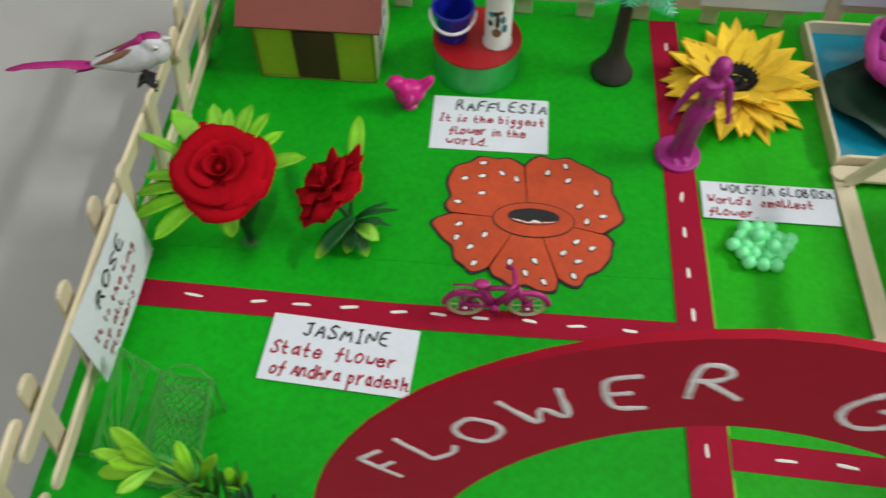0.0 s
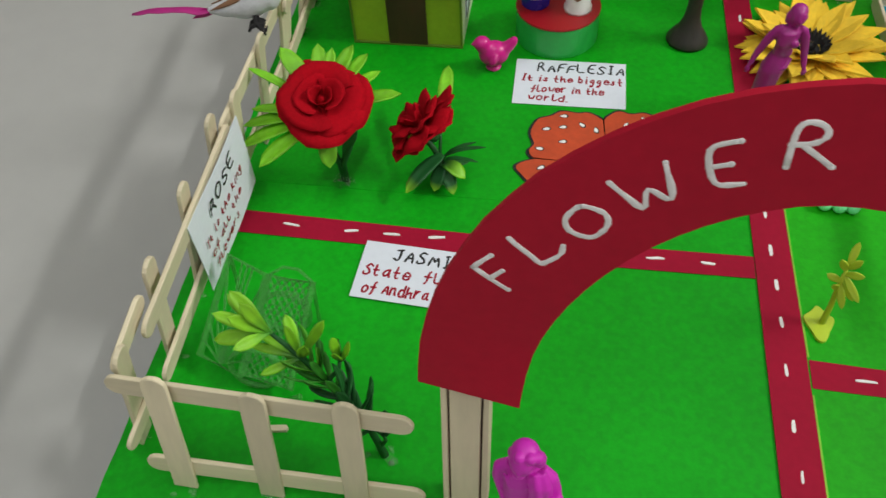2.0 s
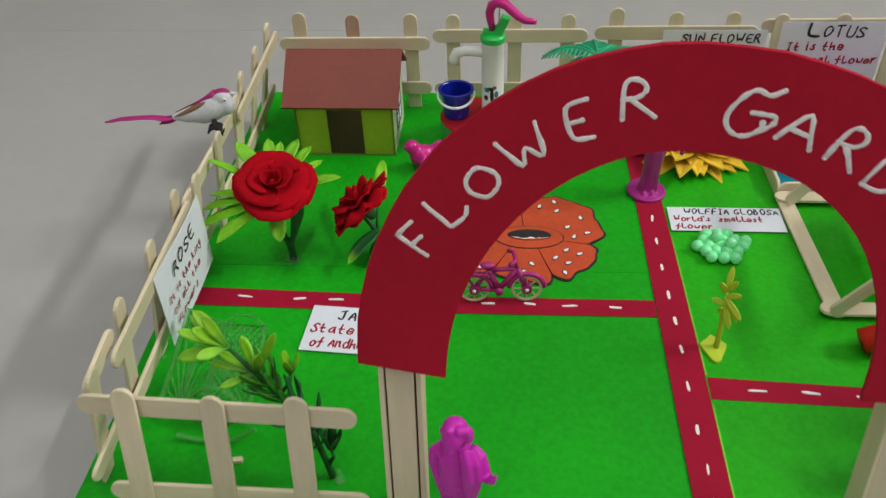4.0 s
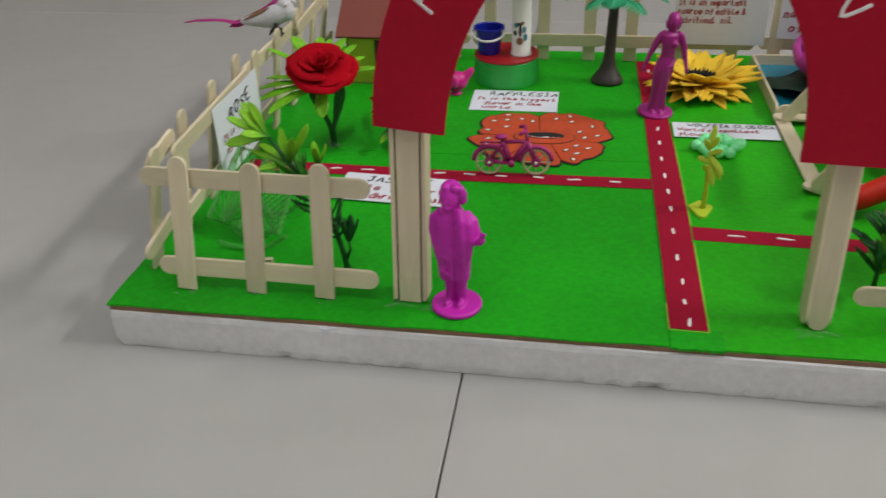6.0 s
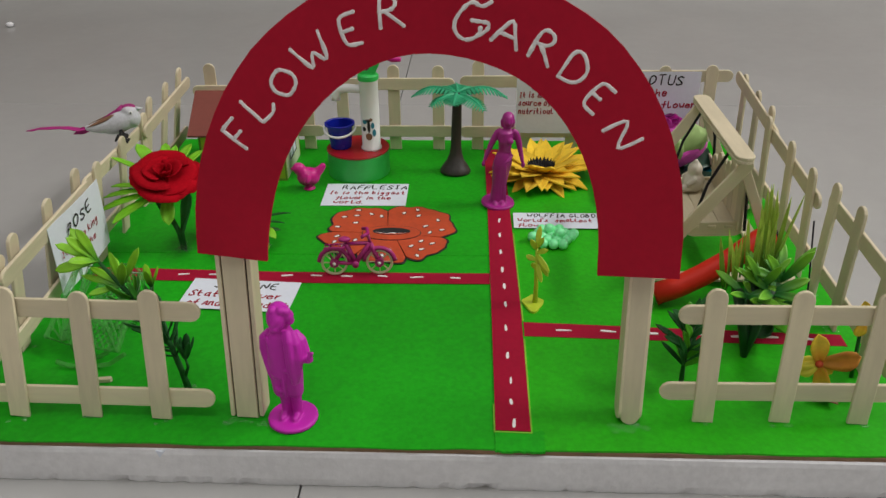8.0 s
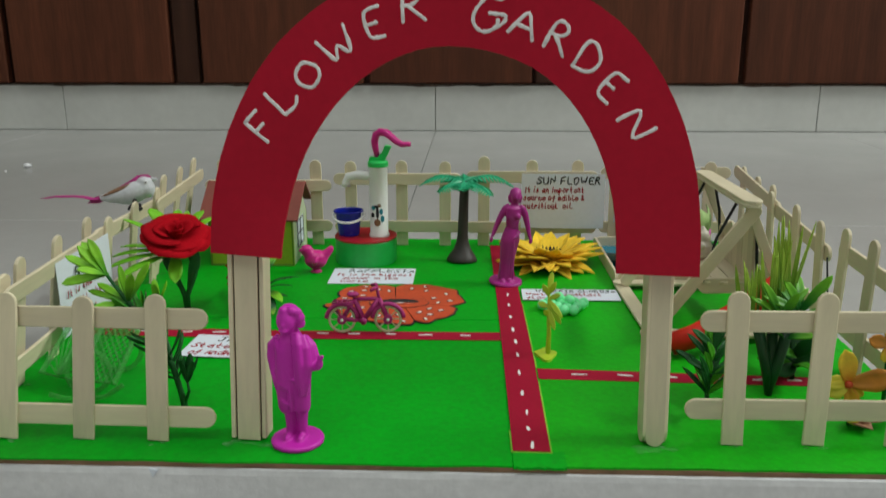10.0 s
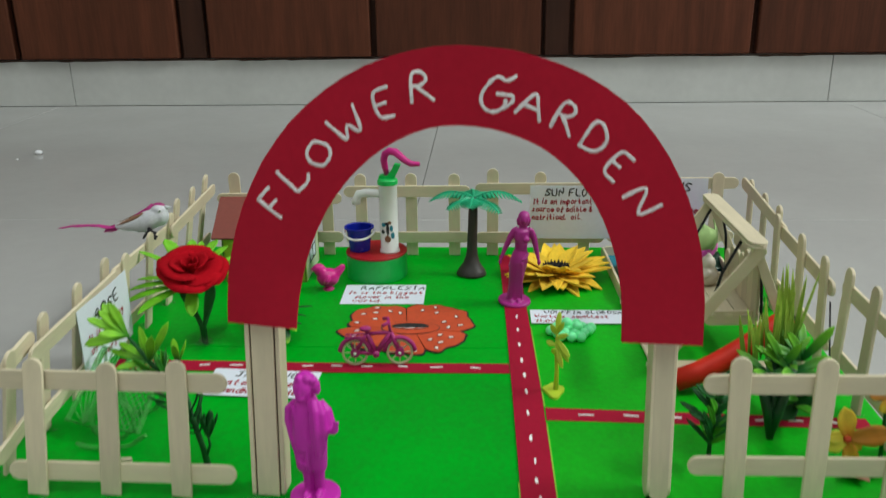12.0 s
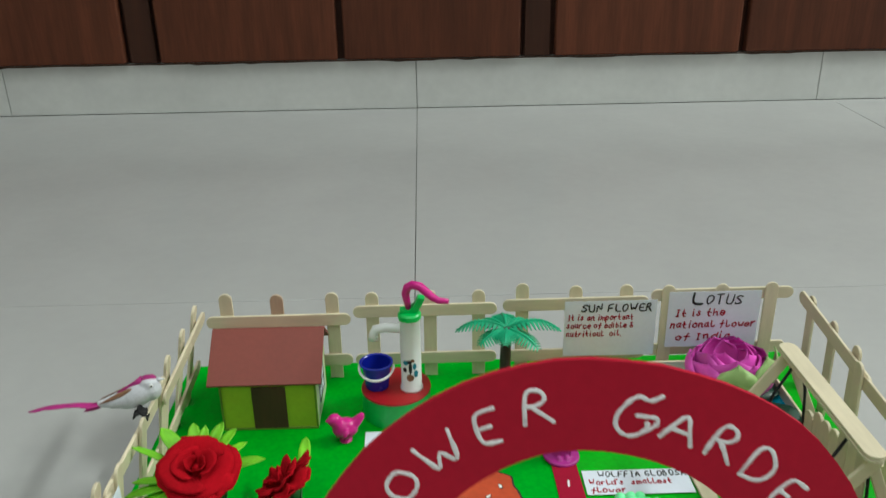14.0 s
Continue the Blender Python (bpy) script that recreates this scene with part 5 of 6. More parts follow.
# ---- sunflower ----
sun = thing("paper_sunflower", "big yellow foam sunflower with black centre lying flat", "sunflower", place(3.168, 3.195, TOP))
rg = random.Random(21)
for ring, count, L, lift, z in ((0, 20, 0.42, 0.12, 0.02), (1, 18, 0.41, 0.3, 0.03), (2, 14, 0.34, 0.5, 0.035)):
    for k in range(count):
        a = 2 * math.pi * (k + 0.5 * ring + rg.uniform(-0.18, 0.18)) / count
        d = V((math.cos(a), math.sin(a), lift + rg.uniform(-0.08, 0.1)))
        bm = bmesh.new()
        w, fold, dr, l2 = rg.uniform(0.12, 0.155), rg.uniform(0.08, 0.4), rg.uniform(-0.08, 0.2), L * rg.uniform(0.86, 1.08) * (0.94 if math.cos(a) < -0.6 else 1)
        mm = Matrix.Translation(V((math.cos(a) * 0.035, math.sin(a) * 0.035, z))) @ frame_of(d)

        def petal_f(u, v, w=w, fold=fold, dr=dr, l2=l2, mm=mm):
            ww = w * 0.5 * (0.55 + 0.9 * v if v < 0.5 else 1 - ((v - 0.5) * 2) ** 1.5) if v < 1 else 0.0
            return mm @ V((u * ww, fold * abs(u) * ww - dr * l2 * v * v, l2 * v))

        patch(bm, petal_f, 2, 8)
        part("petal", bm, M_YELLOW, sun, solid=0.011)
bm = bmesh.new()
rings = []
for r, z, jag in ((0.075, 0.03, 0), (0.085, 0.06, 0), (0.094, 0.085, 0.012), (0.104, 0.108, 0.03), (0.078, 0.09, 0.012), (0.058, 0.06, 0), (0.032, 0.058, 0), (0.028, 0.085, 0.012), (0.012, 0.08, 0)):
    rings.append([bm.verts.new((q * math.cos(2 * math.pi * k / 44), q * math.sin(2 * math.pi * k / 44), z + jag * ((k % 2) - 0.5 + rg.uniform(-0.3, 0.3)))) for k in range(44) for q in (r + 0.3 * jag * (k % 2),)])
for a, b in zip(rings, rings[1:]):
    for k in range(44):
        bm.faces.new((a[k], a[(k + 1) % 44], b[(k + 1) % 44], b[k]))
bm.faces.new(rings[-1])
part("centre", bm, M_BLACK, sun, "black fringed centre")

# ---- wolffia beads ----
beads = thing("bead_cluster", "pale green round beads glued in a cluster", "beads", place(3.178, 2.09, TOP))
bm = bmesh.new()
blob(bm, (0, 0, 0), (0.036, 0.036, 0.036), seg=16)
bead_mesh = to_mesh("bead", bm, True)
rg = random.Random(5)
spots = []
for j in range(-3, 4):
    for i in range(-3, 4):
        x, y = 0.064 * (i + 0.5 * (j % 2)) + rg.uniform(-0.006, 0.006), 0.054 * j + rg.uniform(-0.006, 0.006)
        if (x / 0.165) ** 2 + (y / 0.15) ** 2 < 1 and (i, j) not in ((-2, 2), (2, -2)):
            spots.append((x, y, 0.036))
spots += [(-0.02, 0.03, 0.082), (0.05, -0.03, 0.08)]
for x, y, z in spots:
    put_mesh("bead", bead_mesh, M_BEAD, beads, place(x, y, z))

# ---- small yellow-green tree toy ----
yt = thing("toy_sapling", "flat yellow-green plastic toy sapling", "toy plant", place(3.018, 1.28, TOP))
bm = bmesh.new()
slab(bm, [(0.06 * (1 + 0.22 * math.sin(3 * a)) * math.cos(a) - 0.012, 0.085 * (1 + 0.16 * math.cos(4 * a)) * math.sin(a) - 0.01) for a in (2 * math.pi * k / 32 for k in range(32))], 0, 0.014)
part("foot", bm, M_YLEAF, yt)
bm = bmesh.new()
tube(bm, [(0, 0, 0.01), (0.004, 0.012, 0.13), (0.0, 0.026, 0.25), (0.0, 0.04, 0.4)], [0.016, 0.013, 0.012, 0.006], 8)
part("stem", bm, M_YLEAF, yt, smooth=True)
for t, az, up, L in ((0.385, 60, 2.6, 0.12), (0.36, 190, 1.2, 0.08), (0.37, -30, 1.6, 0.09), (0.34, -35, 0.5, 0.09), (0.335, -45, -0.55, 0.14), (0.31, -25, -1.0, 0.14), (0.28, -60, -1.3, 0.13), (0.29, 175, 0.3, 0.07), (0.24, 200, 0.9, 0.05), (0.21, -20, 1.2, 0.05)):
    bm = bmesh.new()
    leaf(bm, (0.0, 0.1 * t, t), (0.7 * math.cos(radians(az)), math.sin(radians(az)), up), L, 0.038, 0.1, 0.1, up=(-0.3, -0.8, 0.5), blunt=0.5)
    part("leaf", bm, M_YLEAF, yt, solid=0.009, smooth=True)

# ---- roses ----
def rose(parent, centre, axis, R, seed, layers, frill=1.0):
    """A cloth rose whose petals open round its axis."""
    rg = random.Random(seed)
    head = bmesh.new()
    blob(head, (0, 0, -0.2 * R), (0.2 * R, 0.2 * R, 0.26 * R), seg=12)
    flower = part("flower", head, M_DARKLEAF, parent, "red cloth rose head", smooth=True)
    flower.matrix_local = Matrix.Translation(V(centre) * D) @ frame_of(axis)
    bud = bmesh.new()
    blob(bud, (0, 0, 0.12 * R), (0.1 * R, 0.1 * R, 0.16 * R), seg=14)
    part("bud", bud, M_ROSE, flower, smooth=True)
    for count, tilt, reach, spread, r0, curl in layers:
        for k in range(count):
            ph = 2 * math.pi * (k + rg.uniform(-0.15, 0.15)) / count + tilt * 2.3
            al = radians(tilt + rg.uniform(-6, 6))
            rr, wob = reach * R * rg.uniform(0.92, 1.08), rg.uniform(0, 6)
            bm = bmesh.new()

            def f(u, v, ph=ph, al=al, rr=rr, wob=wob):
                top = v * (1 - 0.16 * abs(u) ** 2.2)
                bend = al + curl * top * top
                rho = r0 * R + rr * (math.sin(al) * top + 0.5 * (math.sin(bend) - math.sin(al)) * top)
                z = rr * (math.cos(al) * top + 0.5 * (math.cos(bend) - math.cos(al)) * top) + 0.03 * frill * R * math.sin(5 * u + wob) * top
                z += 0.1 * R * noise.noise(V((1.6 * u + wob, 1.8 * v, ph))) * top
                rho *= 1 + 0.12 * noise.noise(V((1.3 * u, 1.5 * v + wob, ph + 5))) * top
                ang = ph + u * spread * (0.35 + 0.65 * min(1, 1.5 * v))
                rho *= 1 + (0.05 * math.sin(4 * u + wob) + 0.02 * frill * math.sin(11 * u + 2 * wob)) * top
                return V((rho * math.cos(ang), rho * math.sin(ang), z))

            patch(bm, f, 10, 7)
            part("petal", bm, M_ROSE, flower, smooth=True, solid=0.005)
    return flower


FULL = ((5, 72, 1.02, 1.1, 0.04, 0.55), (3, 58, 0.9, 1.4, 0.05, 0.6), (2, 34, 0.66, 1.5, 0.07, 0.5), (2, 12, 0.46, 1.6, 0.12, 0.2))
r1 = thing("artificial_rose", "large red cloth rose with lime leaves glued upright", "artificial flower", place(0.64, 1.925, TOP))
rose(r1, (-0.05, 0.03, 0.515), (0.14, -0.33, 0.93), 0.232, 3, FULL)
for k, dx in enumerate((-0.04, 0.045)):
    bm = bmesh.new()
    tube(bm, [(0.01 * k, 0, -0.002), (0.2 * dx, 0.0, 0.13), (dx * 1.6, 0.01, 0.28), (dx * 1.2 - 0.03, 0.03, 0.47)], [0.016, 0.018, 0.017, 0.012], 8)
    part("stem", bm, M_DARKLEAF, r1, "dark green stem", smooth=True)
for tip in ((-0.11, 0.0, 0.29), (0.09, -0.01, 0.28)):
    bm = bmesh.new()
    leaf(bm, (0.18 * tip[0], 0.0, 0.16), tip, V(tip).length, 0.075, 0.04, 0.25, up=(0, -1, 0.1), point=0.5, blunt=0.8)
    part("leaf", bm, M_DARKLEAF, r1, "dark green leaf under the bloom", smooth=True, solid=0.008)
for az, el, L, w, zb in ((104, 40, 0.27, 0.085, 0.47), (88, 44, 0.25, 0.07, 0.46), (70, 38, 0.29, 0.085, 0.46), (58, 30, 0.30, 0.08, 0.45), (44, 22, 0.29, 0.075, 0.43), (18, 16, 0.33, 0.095, 0.42),
                         (140, 42, 0.31, 0.105, 0.46), (166, 30, 0.36, 0.055, 0.45), (184, 14, 0.31, 0.07, 0.40), (194, 6, 0.35, 0.085, 0.40), (206, 0, 0.38, 0.10, 0.39), (224, -6, 0.35, 0.11, 0.38), (283, -34, 0.22, 0.10, 0.40)):
    bm = bmesh.new()
    d = V((math.cos(radians(az)), math.sin(radians(az)), math.tan(radians(el))))
    b = V((-0.05 + 0.04 * math.cos(radians(az)), 0.04 + 0.04 * math.sin(radians(az)), zb + 0.03))
    leaf(bm, b, d, L * 1.08, w, 0.15, 0.3, point=0.5, blunt=0.55)
    part("leaf", bm, M_ROSELEAF, r1, smooth=True, solid=0.006)
r2 = thing("artificial_rose", "small red cloth rose leaning over dark green leaves", "artificial flower", place(1.187, 1.962, TOP))
rose(r2, (-0.112, 0.085, 0.31), (-0.62, 0.06, 0.72), 0.215, 12, ((6, 78, 1.0, 0.62, 0.05, 0.3), (5, 58, 1.0, 0.66, 0.05, 0.9), (5, 38, 0.86, 0.75, 0.05, 0.8), (4, 16, 0.68, 0.9, 0.06, 0.4)), 2.2)
bm = bmesh.new()
tube(bm, [(0, 0, 0), (-0.01, 0.005, 0.12), (-0.06, 0.03, 0.22), (-0.135, 0.065, 0.305)], [0.022, 0.018, 0.016, 0.014], 8)
part("stem", bm, M_DARKLEAF, r2, "dark green stem", smooth=True)
for az, el, L, w, zb, dr, mt in ((228, -2, 0.27, 0.085, 0.2, 0.35, M_DARKTIP), (350, 62, 0.15, 0.024, 0.15, 0.95, M_DARKLEAF), (8, 66, 0.18, 0.026, 0.17, 0.95, M_DARKLEAF), (30, 60, 0.15, 0.024, 0.17, 0.9, M_DARKLEAF), (335, 8, 0.13, 0.085, 0.14, 0.5, M_TIPPED), (300, -10, 0.15, 0.07, 0.12, 0.5, M_DARKTIP),
                                 (250, -12, 0.14, 0.075, 0.13, 0.5, M_DARKTIP), (30, 20, 0.14, 0.06, 0.1, 0.4, M_DARKLEAF)):
    bm = bmesh.new()
    d = V((math.cos(radians(az)), math.sin(radians(az)), math.tan(radians(el))))
    leaf(bm, (-0.01, 0.01, zb), d, L, w * 1.1, dr, 0.25, point=0.5, blunt=0.35)
    part("leaf", bm, mt, r2, smooth=True, solid=0.005)
bm = bmesh.new()
tube(bm, [(-0.03, 0.02, 0.18), (-0.04, 0.14, 0.24), (-0.045, 0.26, 0.255)], [0.01, 0.008, 0.006], 7)
part("stem", bm, M_DARKLEAF, r2, smooth=True)
bm = bmesh.new()
leaf(bm, (-0.045, 0.24, 0.25), (-0.03, 1, 0.26), 0.33, 0.085, 0.02, 0.3, point=0.5, blunt=0.3)
part("leaf", bm, M_ROSELEAF, r2, smooth=True, solid=0.006)
for th, seed in ((r1, 1), (r2, 2)):
    bm = bmesh.new()
    rg = random.Random(seed)
    for k in range(30):
        r = rg.uniform(0.006, 0.015)
        q = V((rg.gauss(0.008, 0.024), rg.gauss(-0.006, 0.02), 0))
        blob(bm, (q.x, q.y, 0.004 + 0.075 * rg.random() * math.exp(-q.length_squared / 0.0009)), (r, r * 0.9, r * 1.1), seg=8)
    tagged(part("glue", bm, M_GLUE, th, "clear dried glue", smooth=True), kind="stuff")

# ---- jasmine sprig ----
jas = thing("artificial_jasmine", "leaning green plastic sprig with lime leaf tips", "artificial plant", place(1.147, 0.4, TOP))
path = [V(p) for p in ((0, 0, 0), (-0.02, 0.005, 0.12), (-0.06, 0.02, 0.28), (-0.15, 0.05, 0.43), (-0.285, 0.10, 0.575), (-0.385, 0.112, 0.715))]
bm = bmesh.new()
tube(bm, path, [0.019, 0.016, 0.015, 0.014, 0.012, 0.008], 8)
part("stem", bm, M_DARKLEAF, jas, "green stem", smooth=True)
rg = random.Random(31)


def along(f):
    k = min(len(path) - 2, int(f * (len(path) - 1)))
    return path[k].lerp(path[k + 1], f * (len(path) - 1) - k)


def sprig_leaf(f, spread, a, L, w, mt, dr=0.2, off=V((0, 0, 0))):
    """A leaf that leaves the stem forwards; spread: how far it opens; a: its turn round the stem."""
    ax = (along(min(1, f + 0.08)) - along(max(0, f - 0.12))).normalized()
    s1 = ax.cross(V((0, 1, 0))).normalized()
    s2 = ax.cross(s1)
    out = s1 * math.cos(a) + s2 * math.sin(a)
    bm = bmesh.new()
    leaf(bm, along(f) + off, ax + out * spread, L, w, dr, 0.3, up=out, point=0.5, blunt=0.5)
    part("leaf", bm, mt, jas, smooth=True, solid=0.006)


# a fan of spoon-shaped lime leaves at the tip, a whorl of upright ones below it
TIP, WHORL = path[-1], path[-2]
for at, mt, w, tips in ((TIP, M_LIMESPOON, 0.05, ((-0.05, -0.02, 0.18), (-0.1, -0.05, 0.15), (-0.12, 0.05, 0.155), (-0.185, 0.0, 0.085), (-0.15, 0.07, 0.11), (-0.2, -0.03, -0.04), (-0.07, -0.12, 0.07))),
                     (WHORL, M_TIPPED, 0.036, ((-0.02, 0.0, 0.185), (0.1, 0.05, 0.185), (0.05, -0.06, 0.15), (-0.185, 0.0, 0.055), (-0.15, 0.03, 0.095), (-0.07, 0.11, 0.1), (-0.12, -0.1, 0.02)))):
    for k, tip in enumerate(tips):
        bm = bmesh.new()
        leaf(bm, at - V(tip) * 0.06, tip, V(tip).length * 1.12, w + 0.006 * (k % 3), 0.1 - 0.12 * (k % 2), 0.3, up=(0.3, -0.5, 0.8), point=0.5, blunt=0.8)
        part("leaf", bm, mt, jas, smooth=True, solid=0.006)
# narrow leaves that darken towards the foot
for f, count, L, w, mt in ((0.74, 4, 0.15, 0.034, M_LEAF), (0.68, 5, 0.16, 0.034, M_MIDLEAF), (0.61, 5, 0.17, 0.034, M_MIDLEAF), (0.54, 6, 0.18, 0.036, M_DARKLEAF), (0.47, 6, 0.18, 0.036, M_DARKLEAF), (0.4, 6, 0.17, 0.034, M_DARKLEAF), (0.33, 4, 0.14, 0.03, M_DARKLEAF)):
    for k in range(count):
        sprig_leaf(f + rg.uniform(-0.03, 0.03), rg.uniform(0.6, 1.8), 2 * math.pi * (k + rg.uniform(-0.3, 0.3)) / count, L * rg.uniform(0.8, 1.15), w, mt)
# a young shoot at the side, a dark one near the foot
for f, tip, count, L, mt in ((0.66, V((0.055, 0.04, 0.1)), 3, 0.12, M_TIPPED), (0.12, V((0.03, -0.01, 0.13)), 5, 0.14, M_DARKLEAF)):
    bm = bmesh.new()
    tube(bm, [along(f), along(f) + tip * 0.6 + V((0.015, 0, 0)), along(f) + tip], [0.010, 0.008, 0.006], 7)
    part("stem", bm, M_DARKLEAF, jas, smooth=True)
    for k in range(count):
        a = 2 * math.pi * k / count + 0.4
        bm = bmesh.new()
        leaf(bm, along(f) + tip, (0.3 * math.cos(a) + 0.1, 0.3 * math.sin(a), 1), L, 0.044, -0.05, 0.3, up=(math.cos(a), math.sin(a), 0), point=0.5, blunt=0.4)
        part("leaf", bm, mt, jas, smooth=True, solid=0.005)
bm = bmesh.new()
for k in range(8):
    r = rg.uniform(0.01, 0.022)
    blob(bm, (rg.gauss(0.02, 0.04), rg.gauss(-0.01, 0.03), 0.006), (r * 1.2, r, r * 0.6), seg=8)
tagged(part("glue", bm, M_GLUE, jas, "clear dried glue", smooth=True), kind="stuff")

# ---- clear green garden chair ----
chair = thing("toy_chair", "translucent green plastic lattice garden chair behind the fence", "toy chair", place(0.46, 0.85, TOP))


def bars(name, a, b, c, d, draw, r=0.0088):
    """A panel with corners a, b, c, d, edged with bars and filled by draw."""
    bm = bmesh.new()
    a, b, c, d = V(a), V(b), V(c), V(d)
    at = lambda u, v: a.lerp(b, u).lerp(d.lerp(c, u), v)
    tube(bm, [a, b, c, d], r * 2, 6, closed=True)
    ob = part(name, bm, M_CHAIR, chair)
    for (u0, v0), (u1, v1) in draw:
        bm = bmesh.new()
        tube(bm, [at(u0, v0), at(u1, v1)], r * 0.8, 5)
        part("bar", bm, M_CHAIR, ob)
    return ob


lattice = []
for k in range(-8, 9):
    for s in (1, -1):
        u0, v0, u1, v1 = k / 6, 0.0, k / 6 + 10 / 6, 1.0
        if s < 0:
            u0, u1 = 1 - u0, 1 - u1
        lo = max(0, min((0 - u0) / (u1 - u0), (1 - u0) / (u1 - u0)))
        hi = min(1, max((0 - u0) / (u1 - u0), (1 - u0) / (u1 - u0)))
        if hi - lo > 0.03:
            lattice.append(((u0 + (u1 - u0) * lo, v0 + lo), (u0 + (u1 - u0) * hi, v0 + hi)))
fan = [((0.5, 0.02), (0.5 + 0.5 * math.cos(radians(a)) / max(abs(math.cos(radians(a))), 0.01), min(1, abs(math.tan(radians(a))) * 0.55))) if abs(math.tan(radians(a))) < 1.75 else ((0.5, 0.02), (0.5 + 0.5 * math.cos(radians(a)) * 1.1, 1.0)) for a in range(15, 180, 15)]
bars("back", (0.01, -0.19, 0.08), (0.232, -0.235, 0.08), (0.29, 0.142, 0.36), (0.088, 0.158, 0.36), lattice)
bars("seat", (-0.215, -0.12, 0.09), (-0.005, -0.2, 0.08), (0.076, 0.16, 0.36), (-0.12, 0.249, 0.36), fan)
for x, y in ((0.07, -0.17), (0.12, 0.13)):
    bm = bmesh.new()
    tube(bm, [(x + 0.118 * math.cos(a), y + 0.03 * math.sin(a), 0.118 + 0.104 * math.sin(a)) for a in (2 * math.pi * k / 28 for k in range(28))], 0.015, 8, closed=True)
    part("ring", bm, M_CHAIR, chair)
bm = bmesh.new()
tube(bm, [(-0.1, -0.275, 0.035), (-0.03, -0.285, 0.018), (0.09, -0.29, 0.014), (0.2, -0.28, 0.03), (0.29, -0.27, 0.09)], 0.014, 8)
part("rocker", bm, M_CHAIR, chair)
for x0, y0, x1, y1 in ((-0.12, 0.249, -0.13, 0.2), (0.29, 0.142, 0.26, 0.14)):
    bm = bmesh.new()
    tube(bm, [(x0, y0, 0.36), (x1, y1 + 0.02, 0.004)], 0.010, 7)
    part("leg", bm, M_CHAIR, chair)
bm = bmesh.new()
tube(bm, [(0.088, 0.158, 0.365), (0.15, 0.19, 0.39), (0.22, 0.185, 0.39), (0.29, 0.142, 0.365)], 0.008, 7)
part("arm", bm, M_CHAIR, chair)
bm = bmesh.new()
slab(bm, [(-0.05, -0.012), (0.05, -0.014), (0.058, 0), (0.05, 0.014), (-0.05, 0.012)], 0, 0.02)
tagged(part("stick_scrap", bm, M_STICK, m=place(0.655, 0.455, TOP, 0, 0, 8)), "cut scrap of craft stick on the green paper", "scrap")

# ---- lotus pond ----
pond = thing("pond", "blue foil pond edged with craft sticks", "pond", place(4.12, 3.15, TOP))
bm = bmesh.new()
box(bm, (0.93, 1.03, 0.02), (4.09, 3.175, TOP + 0.012))
part("water", bm, M_WATER, pond, "shiny blue foil", m=rel(pond))
for a, b, f in (((3.635, 2.64, TOP + 0.052), (3.615, 3.72, TOP + 0.052), (1, 0, 0)), ((3.615, 3.70, TOP + 0.052), (4.56, 3.70, TOP + 0.052), (0, 1, 0)), ((4.56, 2.66, TOP + 0.052), (4.56, 3.70, TOP + 0.052), (1, 0, 0)), ((3.64, 2.66, TOP + 0.052), (4.56, 2.66, TOP + 0.052), (0, 1, 0))):
    wstick("rim", pond, a, b, f)
lotus = thing("paper_lotus", "magenta paper lotus with pale green sepals in the pond", "lotus", place(4.13, 3.29, TOP + 0.03))
rg = random.Random(9)
for ring, count, R0, Hh, hw, mt in ((0, 3, 0.352, 0.45, 0.42, M_SEPAL), (1, 5, 0.31, 0.31, 0.72, M_LOTUS), (2, 5, 0.285, 0.36, 0.76, M_LOTUS), (3, 5, 0.24, 0.395, 0.8, M_LOTUS), (4, 4, 0.185, 0.415, 0.95, M_LOTUS), (5, 3, 0.12, 0.42, 1.2, M_LOTUS)):
    for k in range(count):
        a = 2 * math.pi * (k + 0.5 * (ring % 2)) / count + rg.uniform(-0.12, 0.12) + 0.25 * ring - 0.5 if ring else -1.75 + 0.72 * k
        k1, k2 = rg.uniform(0.94, 1.06), rg.uniform(0.94, 1.08)
        bm = bmesh.new()

        def f(u, v, a=a, R0=R0, Hh=Hh, hw=hw, k1=k1, k2=k2):
            wide = hw * (0.55 + 0.45 * math.sin(math.pi * min(0.5, v))) * (1 if v < 0.66 else math.sqrt(max(0.0, 1 - ((v - 0.66) / 0.34) ** 2.6)))
            r = R0 * k1 * (0.12 + 0.88 * math.sin(math.pi * (0.06 + 0.62 * v))) * (1 + 0.05 * u * u)
            return V((r * math.cos(a + u * wide), r * math.sin(a + u * wide), 0.02 + Hh * k2 * (v - 0.05 * u * u * v)))

        patch(bm, f, 6, 9)
        part("sepal" if mt is M_SEPAL else "petal", bm, mt, lotus, smooth=True, solid=0.008)
bm = bmesh.new()
blob(bm, (0, 0, 0.14), (0.12, 0.12, 0.15), seg=14)
part("bud", bm, M_SEPAL, lotus, smooth=True)
